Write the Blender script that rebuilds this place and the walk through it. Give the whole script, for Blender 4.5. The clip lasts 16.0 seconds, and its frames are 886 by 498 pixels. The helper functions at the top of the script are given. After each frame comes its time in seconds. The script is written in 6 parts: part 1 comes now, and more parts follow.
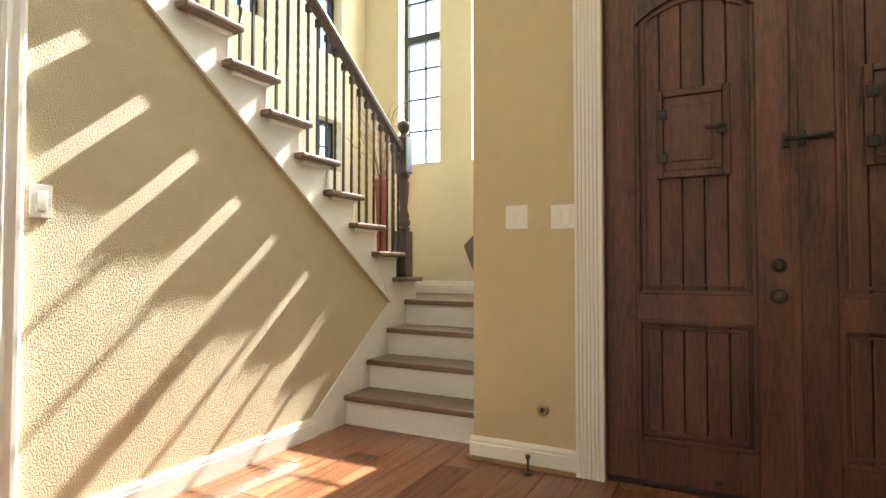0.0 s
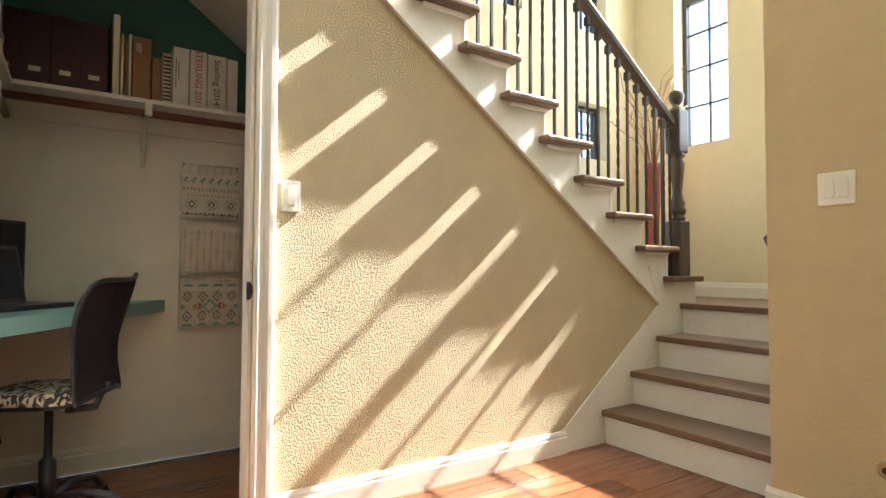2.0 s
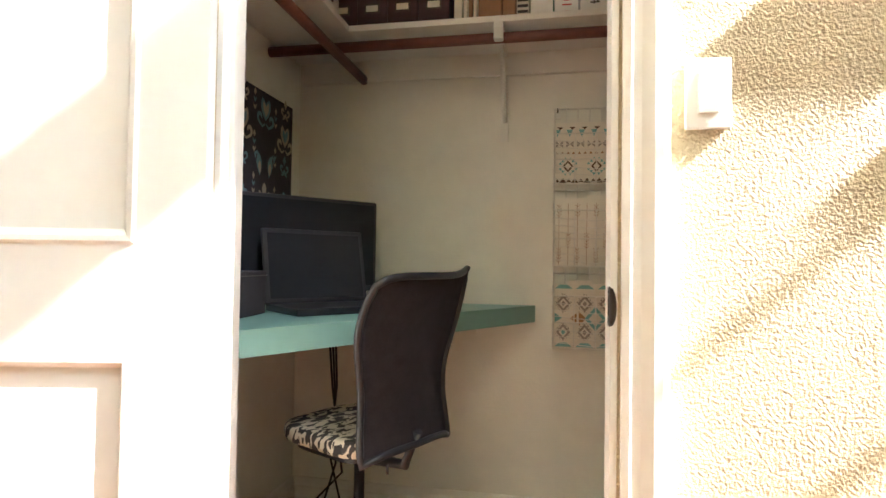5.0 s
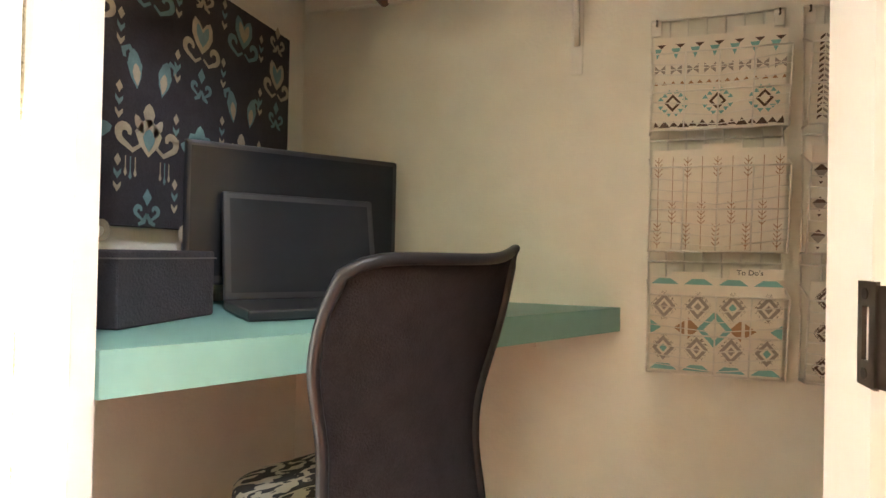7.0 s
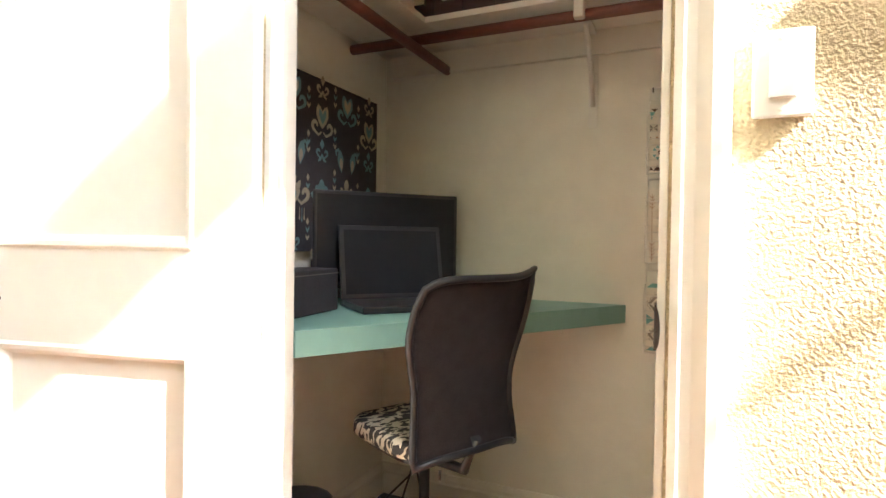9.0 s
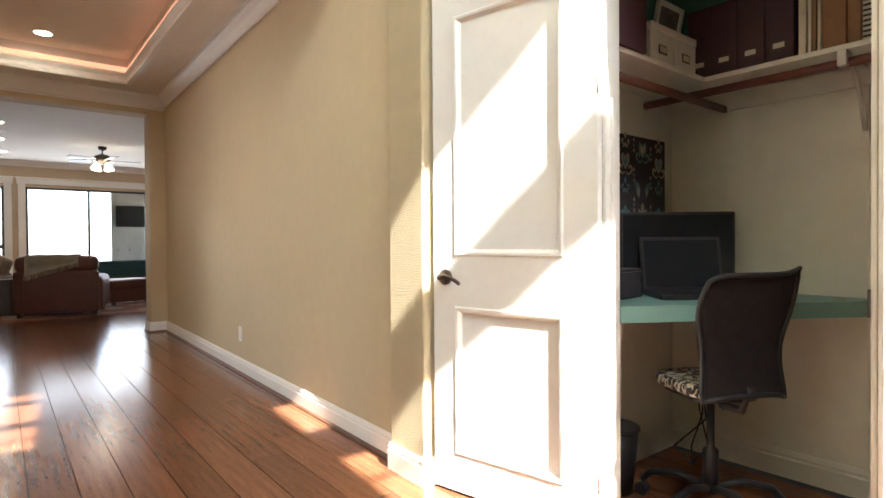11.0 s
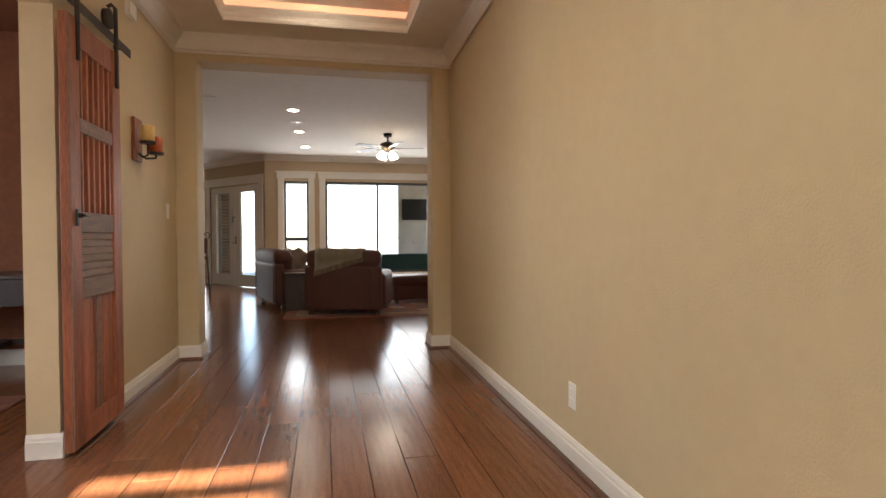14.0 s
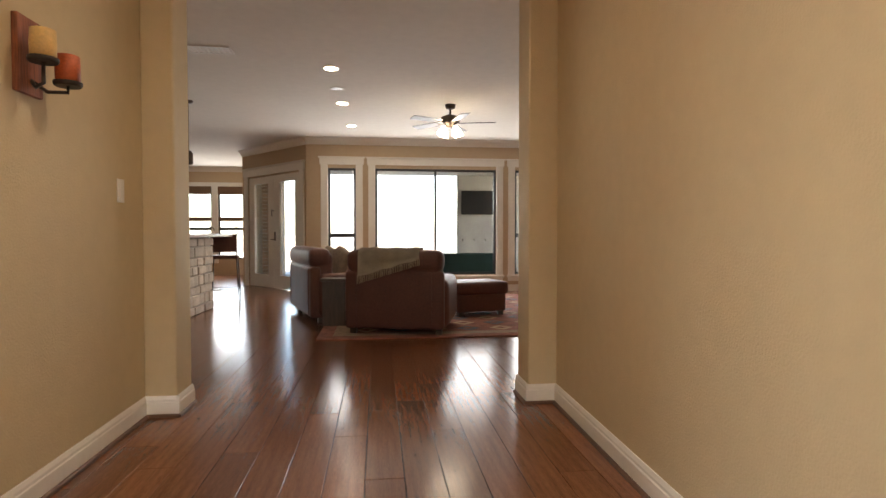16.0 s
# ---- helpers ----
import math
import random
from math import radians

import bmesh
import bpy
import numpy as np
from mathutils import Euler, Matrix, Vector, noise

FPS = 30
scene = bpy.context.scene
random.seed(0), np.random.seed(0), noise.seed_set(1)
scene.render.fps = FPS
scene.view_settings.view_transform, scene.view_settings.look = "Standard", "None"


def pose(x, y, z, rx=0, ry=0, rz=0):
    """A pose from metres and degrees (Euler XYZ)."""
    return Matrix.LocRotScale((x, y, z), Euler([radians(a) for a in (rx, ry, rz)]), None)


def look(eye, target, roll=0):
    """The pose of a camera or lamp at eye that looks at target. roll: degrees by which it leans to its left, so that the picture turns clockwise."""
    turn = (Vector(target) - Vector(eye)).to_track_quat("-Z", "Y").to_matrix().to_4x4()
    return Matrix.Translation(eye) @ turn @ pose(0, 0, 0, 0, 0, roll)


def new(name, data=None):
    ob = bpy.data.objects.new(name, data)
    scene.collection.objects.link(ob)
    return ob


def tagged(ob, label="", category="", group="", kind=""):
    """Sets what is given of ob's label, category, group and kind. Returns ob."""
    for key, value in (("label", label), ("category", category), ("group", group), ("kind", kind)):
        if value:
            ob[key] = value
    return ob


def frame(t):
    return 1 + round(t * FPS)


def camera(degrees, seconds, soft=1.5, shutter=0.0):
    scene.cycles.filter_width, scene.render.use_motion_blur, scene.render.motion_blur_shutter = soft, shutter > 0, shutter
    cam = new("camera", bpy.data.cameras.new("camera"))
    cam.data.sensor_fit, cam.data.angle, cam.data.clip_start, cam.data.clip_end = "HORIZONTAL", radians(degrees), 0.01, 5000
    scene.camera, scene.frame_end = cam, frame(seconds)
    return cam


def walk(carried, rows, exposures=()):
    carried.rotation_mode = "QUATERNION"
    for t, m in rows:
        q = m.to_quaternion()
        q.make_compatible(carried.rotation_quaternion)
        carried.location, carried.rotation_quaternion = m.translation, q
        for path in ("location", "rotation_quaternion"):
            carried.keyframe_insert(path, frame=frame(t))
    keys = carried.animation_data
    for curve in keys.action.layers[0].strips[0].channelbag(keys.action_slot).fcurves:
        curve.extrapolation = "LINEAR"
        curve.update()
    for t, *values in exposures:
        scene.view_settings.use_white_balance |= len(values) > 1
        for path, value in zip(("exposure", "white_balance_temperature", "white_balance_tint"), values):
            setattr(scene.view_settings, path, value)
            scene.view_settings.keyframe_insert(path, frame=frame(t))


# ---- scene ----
cam = camera(77.3, 16.0)
PATH = [
    (0, (0.067, -0.067, 0.99), (-0.854, 1.708, 1.049), -0.0),
    (0.5, (0.028, 0.002, 0.974), (-1.054, 1.683, 1.039), -0.1),
    (1, (0.017, 0.112, 0.965), (-1.239, 1.668, 1.03), -0.1),
    (1.5, (0.025, 0.25, 0.964), (-1.457, 1.591, 1.032), 0.0),
    (2, (-0.023, 0.334, 0.943), (-1.69, 1.436, 1.015), 0.2),
    (2.5, (-0.14, 0.431, 0.935), (-1.965, 1.245, 1.013), 0.4),
    (3, (-0.271, 0.495, 0.932), (-2.198, 1.029, 1.004), 0.7),
    (3.5, (-0.449, 0.595, 0.94), (-2.434, 0.827, 1.007), 0.8),
    (4, (-0.617, 0.699, 0.942), (-2.615, 0.64, 1.0), 0.9),
    (4.5, (-0.897, 0.753, 0.946), (-2.88, 0.497, 0.999), 0.9),
    (5, (-1.113, 0.751, 0.931), (-3.077, 0.375, 0.981), 0.8),
    (7.5, (-1.703, 0.698, 0.906), (-3.603, 0.075, 0.92), 1.3),
    (8, (-1.607, 0.717, 0.927), (-3.506, 0.09, 0.933), 1.4),
    (10.5, (-0.583, 1.215, 1.02), (-2.017, -0.178, 0.986), -0.5),
    (11, (-0.48, 1.241, 1.012), (-1.731, -0.32, 0.989), -0.4),
    (11.5, (-0.48, 1.104, 1.015), (-1.546, -0.588, 0.985), -0.4),
    (12, (-0.606, 0.816, 1.007), (-1.493, -0.977, 0.978), -0.1),
    (12.5, (-0.693, 0.417, 1.02), (-1.448, -1.435, 0.987), -0.1),
    (13, (-0.756, -0.008, 1.021), (-1.398, -1.902, 0.983), -0.2),
    (13.5, (-0.818, -0.42, 1.019), (-1.317, -2.357, 0.977), -0.1),
    (14, (-0.867, -0.853, 1.021), (-1.286, -2.808, 0.979), -0.2),
    (14.5, (-0.936, -1.318, 1.023), (-1.272, -3.289, 0.98), -0.2),
    (15, (-0.975, -1.761, 1.036), (-1.256, -3.74, 0.985), -0.1),
    (15.5, (-0.979, -2.194, 1.027), (-1.235, -4.177, 0.977), -0.1),
    (16, (-0.948, -2.632, 1.016), (-1.18, -4.618, 0.963), -0.0),
]
walk(cam, [(t, look(eye, target, roll)) for t, eye, target, roll in PATH],
     exposures=[(0, 2.87, 6050, 8), (1.8, 2.87, 6000, 8), (2.5, 3.0, 6000, 8), (3.5, 3.3, 5900, 8), (5, 3.8, 5800, 8), (7.5, 4.3, 6050, 9), (8, 4.25, 6050, 9), (10.5, 3.35, 5950, 8), (12, 3.1, 5950, 8), (13, 2.95, 6250, 9), (14, 3.1, 6600, 10), (16, 3.3, 6900, 12)])

# ---- plan, in metres ----
W = -2.085      # face of the wall under the stairs
T = 2.57        # face of the front-door wall
HW = -2.03      # hall wall
LW = 0.345      # hall wall with the barn door
P = -5.86       # front of the far pilasters
CZ = 2.68       # living ceiling
HZ = 2.72       # hall ceiling
TOP = 6.0       # foyer ceiling
Y2 = 4.4        # landing back wall
XL = -3.12      # stairwell outer wall
XR = -1.122     # stairwell inner wall
YC = -0.95      # where the low hall ceiling starts
FX = 1.75       # foyer far side
YW = -12.37     # living-room window wall
CB = -3.1       # closet back wall
CL = -0.2       # closet side wall
J0, J1 = 0.11, 0.865   # closet opening

# ---- light ----
LIGHT = Vector((-0.075, -1.0, -0.88)).normalized()
world = bpy.data.worlds.new("world")
scene.world = world
world.use_nodes = True
wn = world.node_tree.nodes
sky = wn.new("ShaderNodeTexSky")
sky.sky_type = "NISHITA"
sky.sun_disc = False
sky.sun_elevation = math.asin(-LIGHT.z)
sky.sun_rotation = math.atan2(-LIGHT.x, -LIGHT.y)
world.node_tree.links.new(sky.outputs[0], wn["Background"].inputs[0])
wn["Background"].inputs[1].default_value = 0.11
sun = new("sun", bpy.data.lights.new("sun", "SUN"))
sun.data.energy, sun.data.angle, sun.data.color = 5.0, radians(0.53), (1.0, 0.93, 0.82)
sun.matrix_world = look((0, 0, 9), Vector((0, 0, 9)) + LIGHT)


def window_light(name, place, toward, w, h, watts, colour=(0.95, 0.97, 1.0)):
    """Sky light in a window's opening."""
    d = bpy.data.lights.new(name, "AREA")
    d.shape, d.size, d.size_y, d.energy, d.color = "RECTANGLE", w, h, watts, colour
    ob = new(name, d)
    ob.matrix_world = look(place, Vector(place) + Vector(toward))
    return ob


window_light("stair_window_light", (-2.5, Y2 + 0.1, 3.7), (0, -1, 0), 0.42, 3.4, 4.5)
window_light("stair_window_light", (-1.64, Y2 + 0.1, 3.4), (0, -1, 0), 0.6, 2.9, 5)
window_light("entry_window_light", (0.16, T + 0.12, 4.8), (0, -1, -0.3), 0.84, 1.2, 20)
window_light("living_window_light", (-1.97, YW - 0.02, 1.25), (0, 1, 0), 2.0, 1.8, 6)
window_light("living_window_light", (-3.7, YW - 0.02, 1.25), (0, 1, 0), 0.6, 1.8, 2.5)
window_light("living_window_light", (-0.33, YW - 0.02, 1.25), (0, 1, 0), 0.45, 1.8, 2)
# fill light in an added, unseen dining-room opening, to brighten that room
window_light("dining_fill_light", (3.22, -2.9, 1.45), (-1, 0, 0), 1.3, 1.2, 6)
window_light("nook_window_light", (2.9, -16.85, 1.3), (0, 1, 0), 1.8, 1.7, 6)


# ---- materials ----
def mat(name, colour, rough=0.6, metal=0.0, vary=0.12, scale=6.0, bump=0.0, bscale=80.0, stretch=(1, 1, 1), rand=0.0, spec=0.5, emit=0.0, relief=0.004):
    """A surface with a broad and a fine variation of its colour, and relief."""
    m = bpy.data.materials.new(name)
    m.use_nodes = True
    n, l = m.node_tree.nodes, m.node_tree.links
    b = n["Principled BSDF"]
    b.inputs["Roughness"].default_value = rough
    b.inputs["Metallic"].default_value = metal
    b.inputs["Specular IOR Level"].default_value = spec
    tc, mp = n.new("ShaderNodeTexCoord"), n.new("ShaderNodeMapping")
    mp.inputs["Scale"].default_value = stretch
    l.new(tc.outputs["Object"], mp.inputs["Vector"])
    n1, n2 = n.new("ShaderNodeTexNoise"), n.new("ShaderNodeTexNoise")
    n1.inputs["Scale"].default_value, n2.inputs["Scale"].default_value = scale, scale * 9
    n1.inputs["Detail"].default_value = n2.inputs["Detail"].default_value = 5
    for q in (n1, n2):
        l.new(mp.outputs[0], q.inputs["Vector"])
    add = n.new("ShaderNodeMath")
    add.operation = "ADD"
    l.new(n1.outputs["Fac"], add.inputs[0])
    l.new(n2.outputs["Fac"], add.inputs[1])
    rng = n.new("ShaderNodeMapRange")
    rng.inputs["From Min"].default_value, rng.inputs["From Max"].default_value = 0.6, 1.4
    rng.inputs["To Min"].default_value, rng.inputs["To Max"].default_value = 1 - vary, 1 + vary
    l.new(add.outputs[0], rng.inputs["Value"])
    hsv = n.new("ShaderNodeHueSaturation")
    hsv.inputs["Color"].default_value = (*colour, 1)
    if rand:
        oi = n.new("ShaderNodeObjectInfo")
        r2 = n.new("ShaderNodeMapRange")
        r2.inputs["To Min"].default_value, r2.inputs["To Max"].default_value = 1 - rand, 1 + rand
        l.new(oi.outputs["Random"], r2.inputs["Value"])
        mul = n.new("ShaderNodeMath")
        mul.operation = "MULTIPLY"
        l.new(rng.outputs[0], mul.inputs[0])
        l.new(r2.outputs[0], mul.inputs[1])
        l.new(mul.outputs[0], hsv.inputs["Value"])
    else:
        l.new(rng.outputs[0], hsv.inputs["Value"])
    l.new(hsv.outputs[0], b.inputs["Base Color"])
    if bump:
        nb, bp = n.new("ShaderNodeTexNoise"), n.new("ShaderNodeBump")
        nb.inputs["Scale"].default_value, nb.inputs["Detail"].default_value = bscale, 3
        l.new(mp.outputs[0], nb.inputs["Vector"])
        bp.inputs["Strength"].default_value, bp.inputs["Distance"].default_value = min(1, bump), relief
        l.new(nb.outputs["Fac"], bp.inputs["Height"])
        l.new(bp.outputs[0], b.inputs["Normal"])
    if emit:
        b.inputs["Emission Color"].default_value = (*colour, 1)
        b.inputs["Emission Strength"].default_value = emit
    return m


def glass_mat():
    m = bpy.data.materials.new("glass")
    m.use_nodes = True
    b = m.node_tree.nodes["Principled BSDF"]
    b.inputs["Transmission Weight"].default_value = 1
    b.inputs["Roughness"].default_value = 0
    b.inputs["IOR"].default_value = 1.02
    return m


def glow_mat(name, colour, strength):
    m = bpy.data.materials.new(name)
    m.use_nodes = True
    b = m.node_tree.nodes["Principled BSDF"]
    b.inputs["Base Color"].default_value = (*colour, 1)
    b.inputs["Emission Color"].default_value = (*colour, 1)
    b.inputs["Emission Strength"].default_value = strength
    return m


tan = mat("tan_paint", (0.59, 0.475, 0.29), 0.75, vary=0.05, scale=1.5, bump=0.45, bscale=120)
pale = mat("pale_yellow_paint", (0.70, 0.63, 0.44), 0.75, vary=0.05, scale=1.5, bump=0.3, bscale=120)
texture_tan = mat("textured_tan_paint", (0.59, 0.485, 0.30), 0.75, vary=0.05, scale=1.5, bump=1.0, bscale=185, relief=0.009)
closet_paint = mat("closet_paint", (0.83, 0.80, 0.71), 0.8, vary=0.05, scale=1.5, bump=0.25, bscale=110)
green_paint = mat("green_paint", (0.10, 0.28, 0.22), 0.8, vary=0.08, scale=2, bump=0.2, bscale=110)
white = mat("white_trim", (0.80, 0.77, 0.70), 0.45, vary=0.04, scale=3)
door_white = mat("white_door_paint", (0.80, 0.78, 0.73), 0.4, vary=0.03, scale=3)
ceil_white = mat("ceiling_paint", (0.80, 0.76, 0.68), 0.85, vary=0.05, scale=1.2, bump=0.3, bscale=90)
riser_white = mat("riser_paint", (0.80, 0.79, 0.74), 0.5, vary=0.05, scale=4)
oak = mat("oak_plank", (0.17, 0.067, 0.031), 0.17, vary=0.45, scale=3, stretch=(14, 0.9, 1), rand=0.22, bump=0.12, bscale=9, spec=0.4)
gap = mat("plank_joint", (0.03, 0.015, 0.01), 0.8, vary=0.2)
tread_wood = mat("tread_wood", (0.155, 0.095, 0.055), 0.3, vary=0.3, scale=4, stretch=(1.2, 12, 4), bump=0.15, bscale=12)
dark_wood = mat("dark_stained_wood", (0.075, 0.055, 0.042), 0.35, vary=0.35, scale=5, stretch=(6, 6, 1))
iron = mat("dark_iron", (0.055, 0.047, 0.04), 0.5, metal=0.6, vary=0.25, scale=20)
bronze = mat("oil_rubbed_bronze", (0.09, 0.07, 0.055), 0.38, metal=0.8, vary=0.2, scale=20)
mahogany = mat("aged_mahogany", (0.098, 0.037, 0.021), 0.45, vary=0.75, scale=2.2, stretch=(5, 5, 0.7), rand=0.15, bump=0.35, bscale=16)
groove = mat("dark_groove", (0.02, 0.008, 0.006), 0.8)
barn_red = mat("worn_red_brown_wood", (0.29, 0.092, 0.038), 0.6, vary=0.6, scale=3, stretch=(6, 6, 0.6), rand=0.2, bump=0.6, bscale=20)
barn_grey = mat("weathered_grey_wood", (0.20, 0.13, 0.10), 0.7, vary=0.45, scale=4, stretch=(1, 1.2, 9), rand=0.2, bump=0.7, bscale=20)
plate = mat("white_plastic", (0.82, 0.80, 0.74), 0.35, vary=0.02)
black_frame = mat("black_window_frame", (0.03, 0.033, 0.038), 0.4, vary=0.1)
glass = glass_mat()
teal = mat("teal_paint", (0.24, 0.44, 0.40), 0.4, vary=0.06, scale=3)
mesh_black = mat("black_mesh_fabric", (0.048, 0.040, 0.044), 0.85, vary=0.3, scale=30, bump=0.8, bscale=420)
black_plastic = mat("black_plastic", (0.025, 0.025, 0.028), 0.35, vary=0.1)
screen_mat = mat("dark_screen", (0.022, 0.024, 0.028), 0.18, vary=0.05)
paper = mat("cream_paper", (0.74, 0.67, 0.54), 0.7, vary=0.05)
maroon = mat("dark_maroon_card", (0.06, 0.022, 0.028), 0.6, vary=0.15, scale=8)
kraft = mat("kraft_card", (0.36, 0.19, 0.10), 0.7, vary=0.15)
white_wire = mat("white_wire", (0.78, 0.75, 0.68), 0.4)
rod_wood = mat("reddish_rod", (0.16, 0.055, 0.035), 0.5, vary=0.3, scale=4, stretch=(5, 1, 5))
leather = mat("brown_leather", (0.10, 0.036, 0.025), 0.5, vary=0.3, scale=5, bump=0.4, bscale=60)
throw = mat("cream_throw", (0.42, 0.36, 0.27), 0.9, vary=0.2, scale=12, bump=0.9, bscale=120)
cushion_mat = mat("patterned_cushion", (0.26, 0.18, 0.12), 0.9, vary=0.4, scale=18)
rug_mat = mat("red_patterned_rug", (0.23, 0.09, 0.06), 0.95, vary=0.6, scale=7, bump=0.6, bscale=150)
stone = mat("limestone", (0.46, 0.37, 0.28), 0.85, vary=0.35, scale=6, rand=0.2, bump=1.0, bscale=25)
granite = mat("granite_top", (0.42, 0.36, 0.30), 0.25, vary=0.4, scale=25)
terracotta = mat("terracotta_wall", (0.21, 0.075, 0.035), 0.8, vary=0.2, scale=2, bump=0.3, bscale=90)
dark_table = mat("dark_table_wood", (0.035, 0.022, 0.018), 0.4, vary=0.3)
candle_y = mat("yellow_wax", (0.70, 0.47, 0.17), 0.5, vary=0.2, scale=12)
candle_r = mat("red_wax", (0.52, 0.12, 0.04), 0.5, vary=0.3, scale=12)
teal_cushion = mat("blue_green_sofa", (0.035, 0.085, 0.085), 0.8, vary=0.2)
patio_paint = mat("patio_stucco", (0.55, 0.52, 0.47), 0.9, vary=0.2, scale=3, bump=0.6, bscale=40)
ground_mat = mat("pale_ground", (0.42, 0.40, 0.34), 0.9, vary=0.25, scale=2)
vase_red = mat("red_woven_vase", (0.26, 0.06, 0.035), 0.6, vary=0.5, scale=25, stretch=(1, 1, 4))
twig = mat("dry_twig", (0.34, 0.20, 0.09), 0.8, vary=0.3)
orange_glow = glow_mat("orange_cove_strip", (1.0, 0.45, 0.26), 0.12)
warm_glow = glow_mat("warm_lamp", (1.0, 0.86, 0.66), 9.0)
fan_glow = glow_mat("lit_fan_shade", (1.0, 0.86, 0.66), 2.5)
blind = mat("brown_woven_blind", (0.17, 0.10, 0.06), 0.9, vary=0.3, scale=10, stretch=(1, 1, 10))
brick_mat = mat("patio_brick", (0.32, 0.22, 0.16), 0.9, vary=0.3, scale=10, rand=0.2)


def print_mat(name, base, ink, scale):
    """Printed cloth with winding dark figures on a pale ground."""
    m = bpy.data.materials.new(name)
    m.use_nodes = True
    n, l = m.node_tree.nodes, m.node_tree.links
    b = n["Principled BSDF"]
    b.inputs["Roughness"].default_value = 0.75
    tc, mp = n.new("ShaderNodeTexCoord"), n.new("ShaderNodeMapping")
    mp.inputs["Scale"].default_value = scale
    l.new(tc.outputs["Object"], mp.inputs[0])
    a = n.new("ShaderNodeTexNoise")
    a.inputs["Scale"].default_value, a.inputs["Detail"].default_value, a.inputs["Distortion"].default_value = 1, 0.5, 0.9
    l.new(mp.outputs[0], a.inputs[0])
    st, mix = n.new("ShaderNodeMath"), n.new("ShaderNodeMixRGB")
    st.operation = "GREATER_THAN"
    st.inputs[1].default_value = 0.5
    l.new(a.outputs["Fac"], st.inputs[0])
    mix.inputs[1].default_value, mix.inputs[2].default_value = (*base, 1), (*ink, 1)
    l.new(st.outputs[0], mix.inputs[0])
    l.new(mix.outputs[0], b.inputs["Base Color"])
    return m


print_seat = print_mat("animal_print", (0.62, 0.55, 0.42), (0.04, 0.035, 0.035), (34, 62, 34))


# ---- mesh helpers ----
def box(bm, x0, x1, y0, y1, z0, z1, bevel=0.0):
    vs = bmesh.ops.create_cube(bm, size=1.0)["verts"]
    for v in vs:
        v.co = Vector(((x0 + x1) / 2 + v.co.x * (x1 - x0), (y0 + y1) / 2 + v.co.y * (y1 - y0), (z0 + z1) / 2 + v.co.z * (z1 - z0)))
    if bevel:
        es = list({e for v in vs for e in v.link_edges})
        bmesh.ops.bevel(bm, geom=es, offset=bevel, segments=2, affect="EDGES", profile=0.5)
    return bm


def boxes(*rows, bevel=0.0):
    bm = bmesh.new()
    for r in rows:
        box(bm, *r, bevel=bevel)
    return bm


def prism(points, axis, a, b):
    """A flat outline, given in the two other axes, drawn out along axis from a to b."""
    bm = bmesh.new()

    def place(p, c):
        q = list(p)
        q.insert("xyz".index(axis), c)
        return bm.verts.new(q)
    lo, hi = [place(p, a) for p in points], [place(p, b) for p in points]
    bm.faces.new(lo)
    bm.faces.new(list(reversed(hi)))
    for i in range(len(points)):
        j = (i + 1) % len(points)
        bm.faces.new((lo[i], hi[i], hi[j], lo[j]))
    bmesh.ops.recalc_face_normals(bm, faces=bm.faces)
    return bm


def turned(profile, centre=(0, 0, 0), n=16):
    """A turned shape from (radius, height) pairs."""
    bm = bmesh.new()
    rings = [[bm.verts.new((centre[0] + r * math.cos(k * math.tau / n), centre[1] + r * math.sin(k * math.tau / n), centre[2] + h)) for k in range(n)] for r, h in profile]
    for a, b in zip(rings, rings[1:]):
        for k in range(n):
            f = bm.faces.new((a[k], a[(k + 1) % n], b[(k + 1) % n], b[k]))
            f.smooth = True
    bm.faces.new(list(reversed(rings[0])))
    bm.faces.new(rings[-1])
    return bm


def tube(path, r, n=8):
    """A round bar along a line of points."""
    bm = bmesh.new()
    pts = [Vector(p) for p in path]
    rings = []
    for i, p in enumerate(pts):
        d = (pts[min(i + 1, len(pts) - 1)] - pts[max(i - 1, 0)]).normalized()
        u = d.cross(Vector((0.31, 0.52, 0.8))).normalized()
        v = d.cross(u)
        rings.append([bm.verts.new(p + r * (math.cos(k * math.tau / n) * u + math.sin(k * math.tau / n) * v)) for k in range(n)])
    for a, b in zip(rings, rings[1:]):
        for k in range(n):
            f = bm.faces.new((a[k], a[(k + 1) % n], b[(k + 1) % n], b[k]))
            f.smooth = True
    bm.faces.new(list(reversed(rings[0])))
    bm.faces.new(rings[-1])
    bmesh.ops.recalc_face_normals(bm, faces=bm.faces)
    return bm


def join(*bms):
    out = bmesh.new()
    for b in bms:
        me = bpy.data.meshes.new("tmp")
        b.to_mesh(me)
        out.from_mesh(me)
        bpy.data.meshes.remove(me)
        b.free()
    return out


def soft_box(x0, x1, y0, y1, z0, z1, r=0.05, seg=4):
    bm = bmesh.new()
    box(bm, x0, x1, y0, y1, z0, z1)
    bmesh.ops.bevel(bm, geom=list(bm.edges), offset=r, segments=seg, affect="EDGES", profile=0.6)
    for f in bm.faces:
        f.smooth = True
    return bm


def obj(name, bm, material):
    me = bpy.data.meshes.new(name)
    bm.to_mesh(me)
    bm.free()
    me.materials.append(material)
    return new(name, me)


def part(name, bm, material, parent, label=""):
    ob = obj(name, bm, material)
    ob.parent = parent
    if label:
        ob["label"] = label
    return ob


def thing(name, m, label, category, group="", kind=""):
    e = new(name)
    e.empty_display_size = 0.1
    e.matrix_world = m
    return tagged(e, label, category, group, kind)


def structure(name, bm, material, label, category):
    return tagged(obj(name, bm, material), label, category, "", "structure")


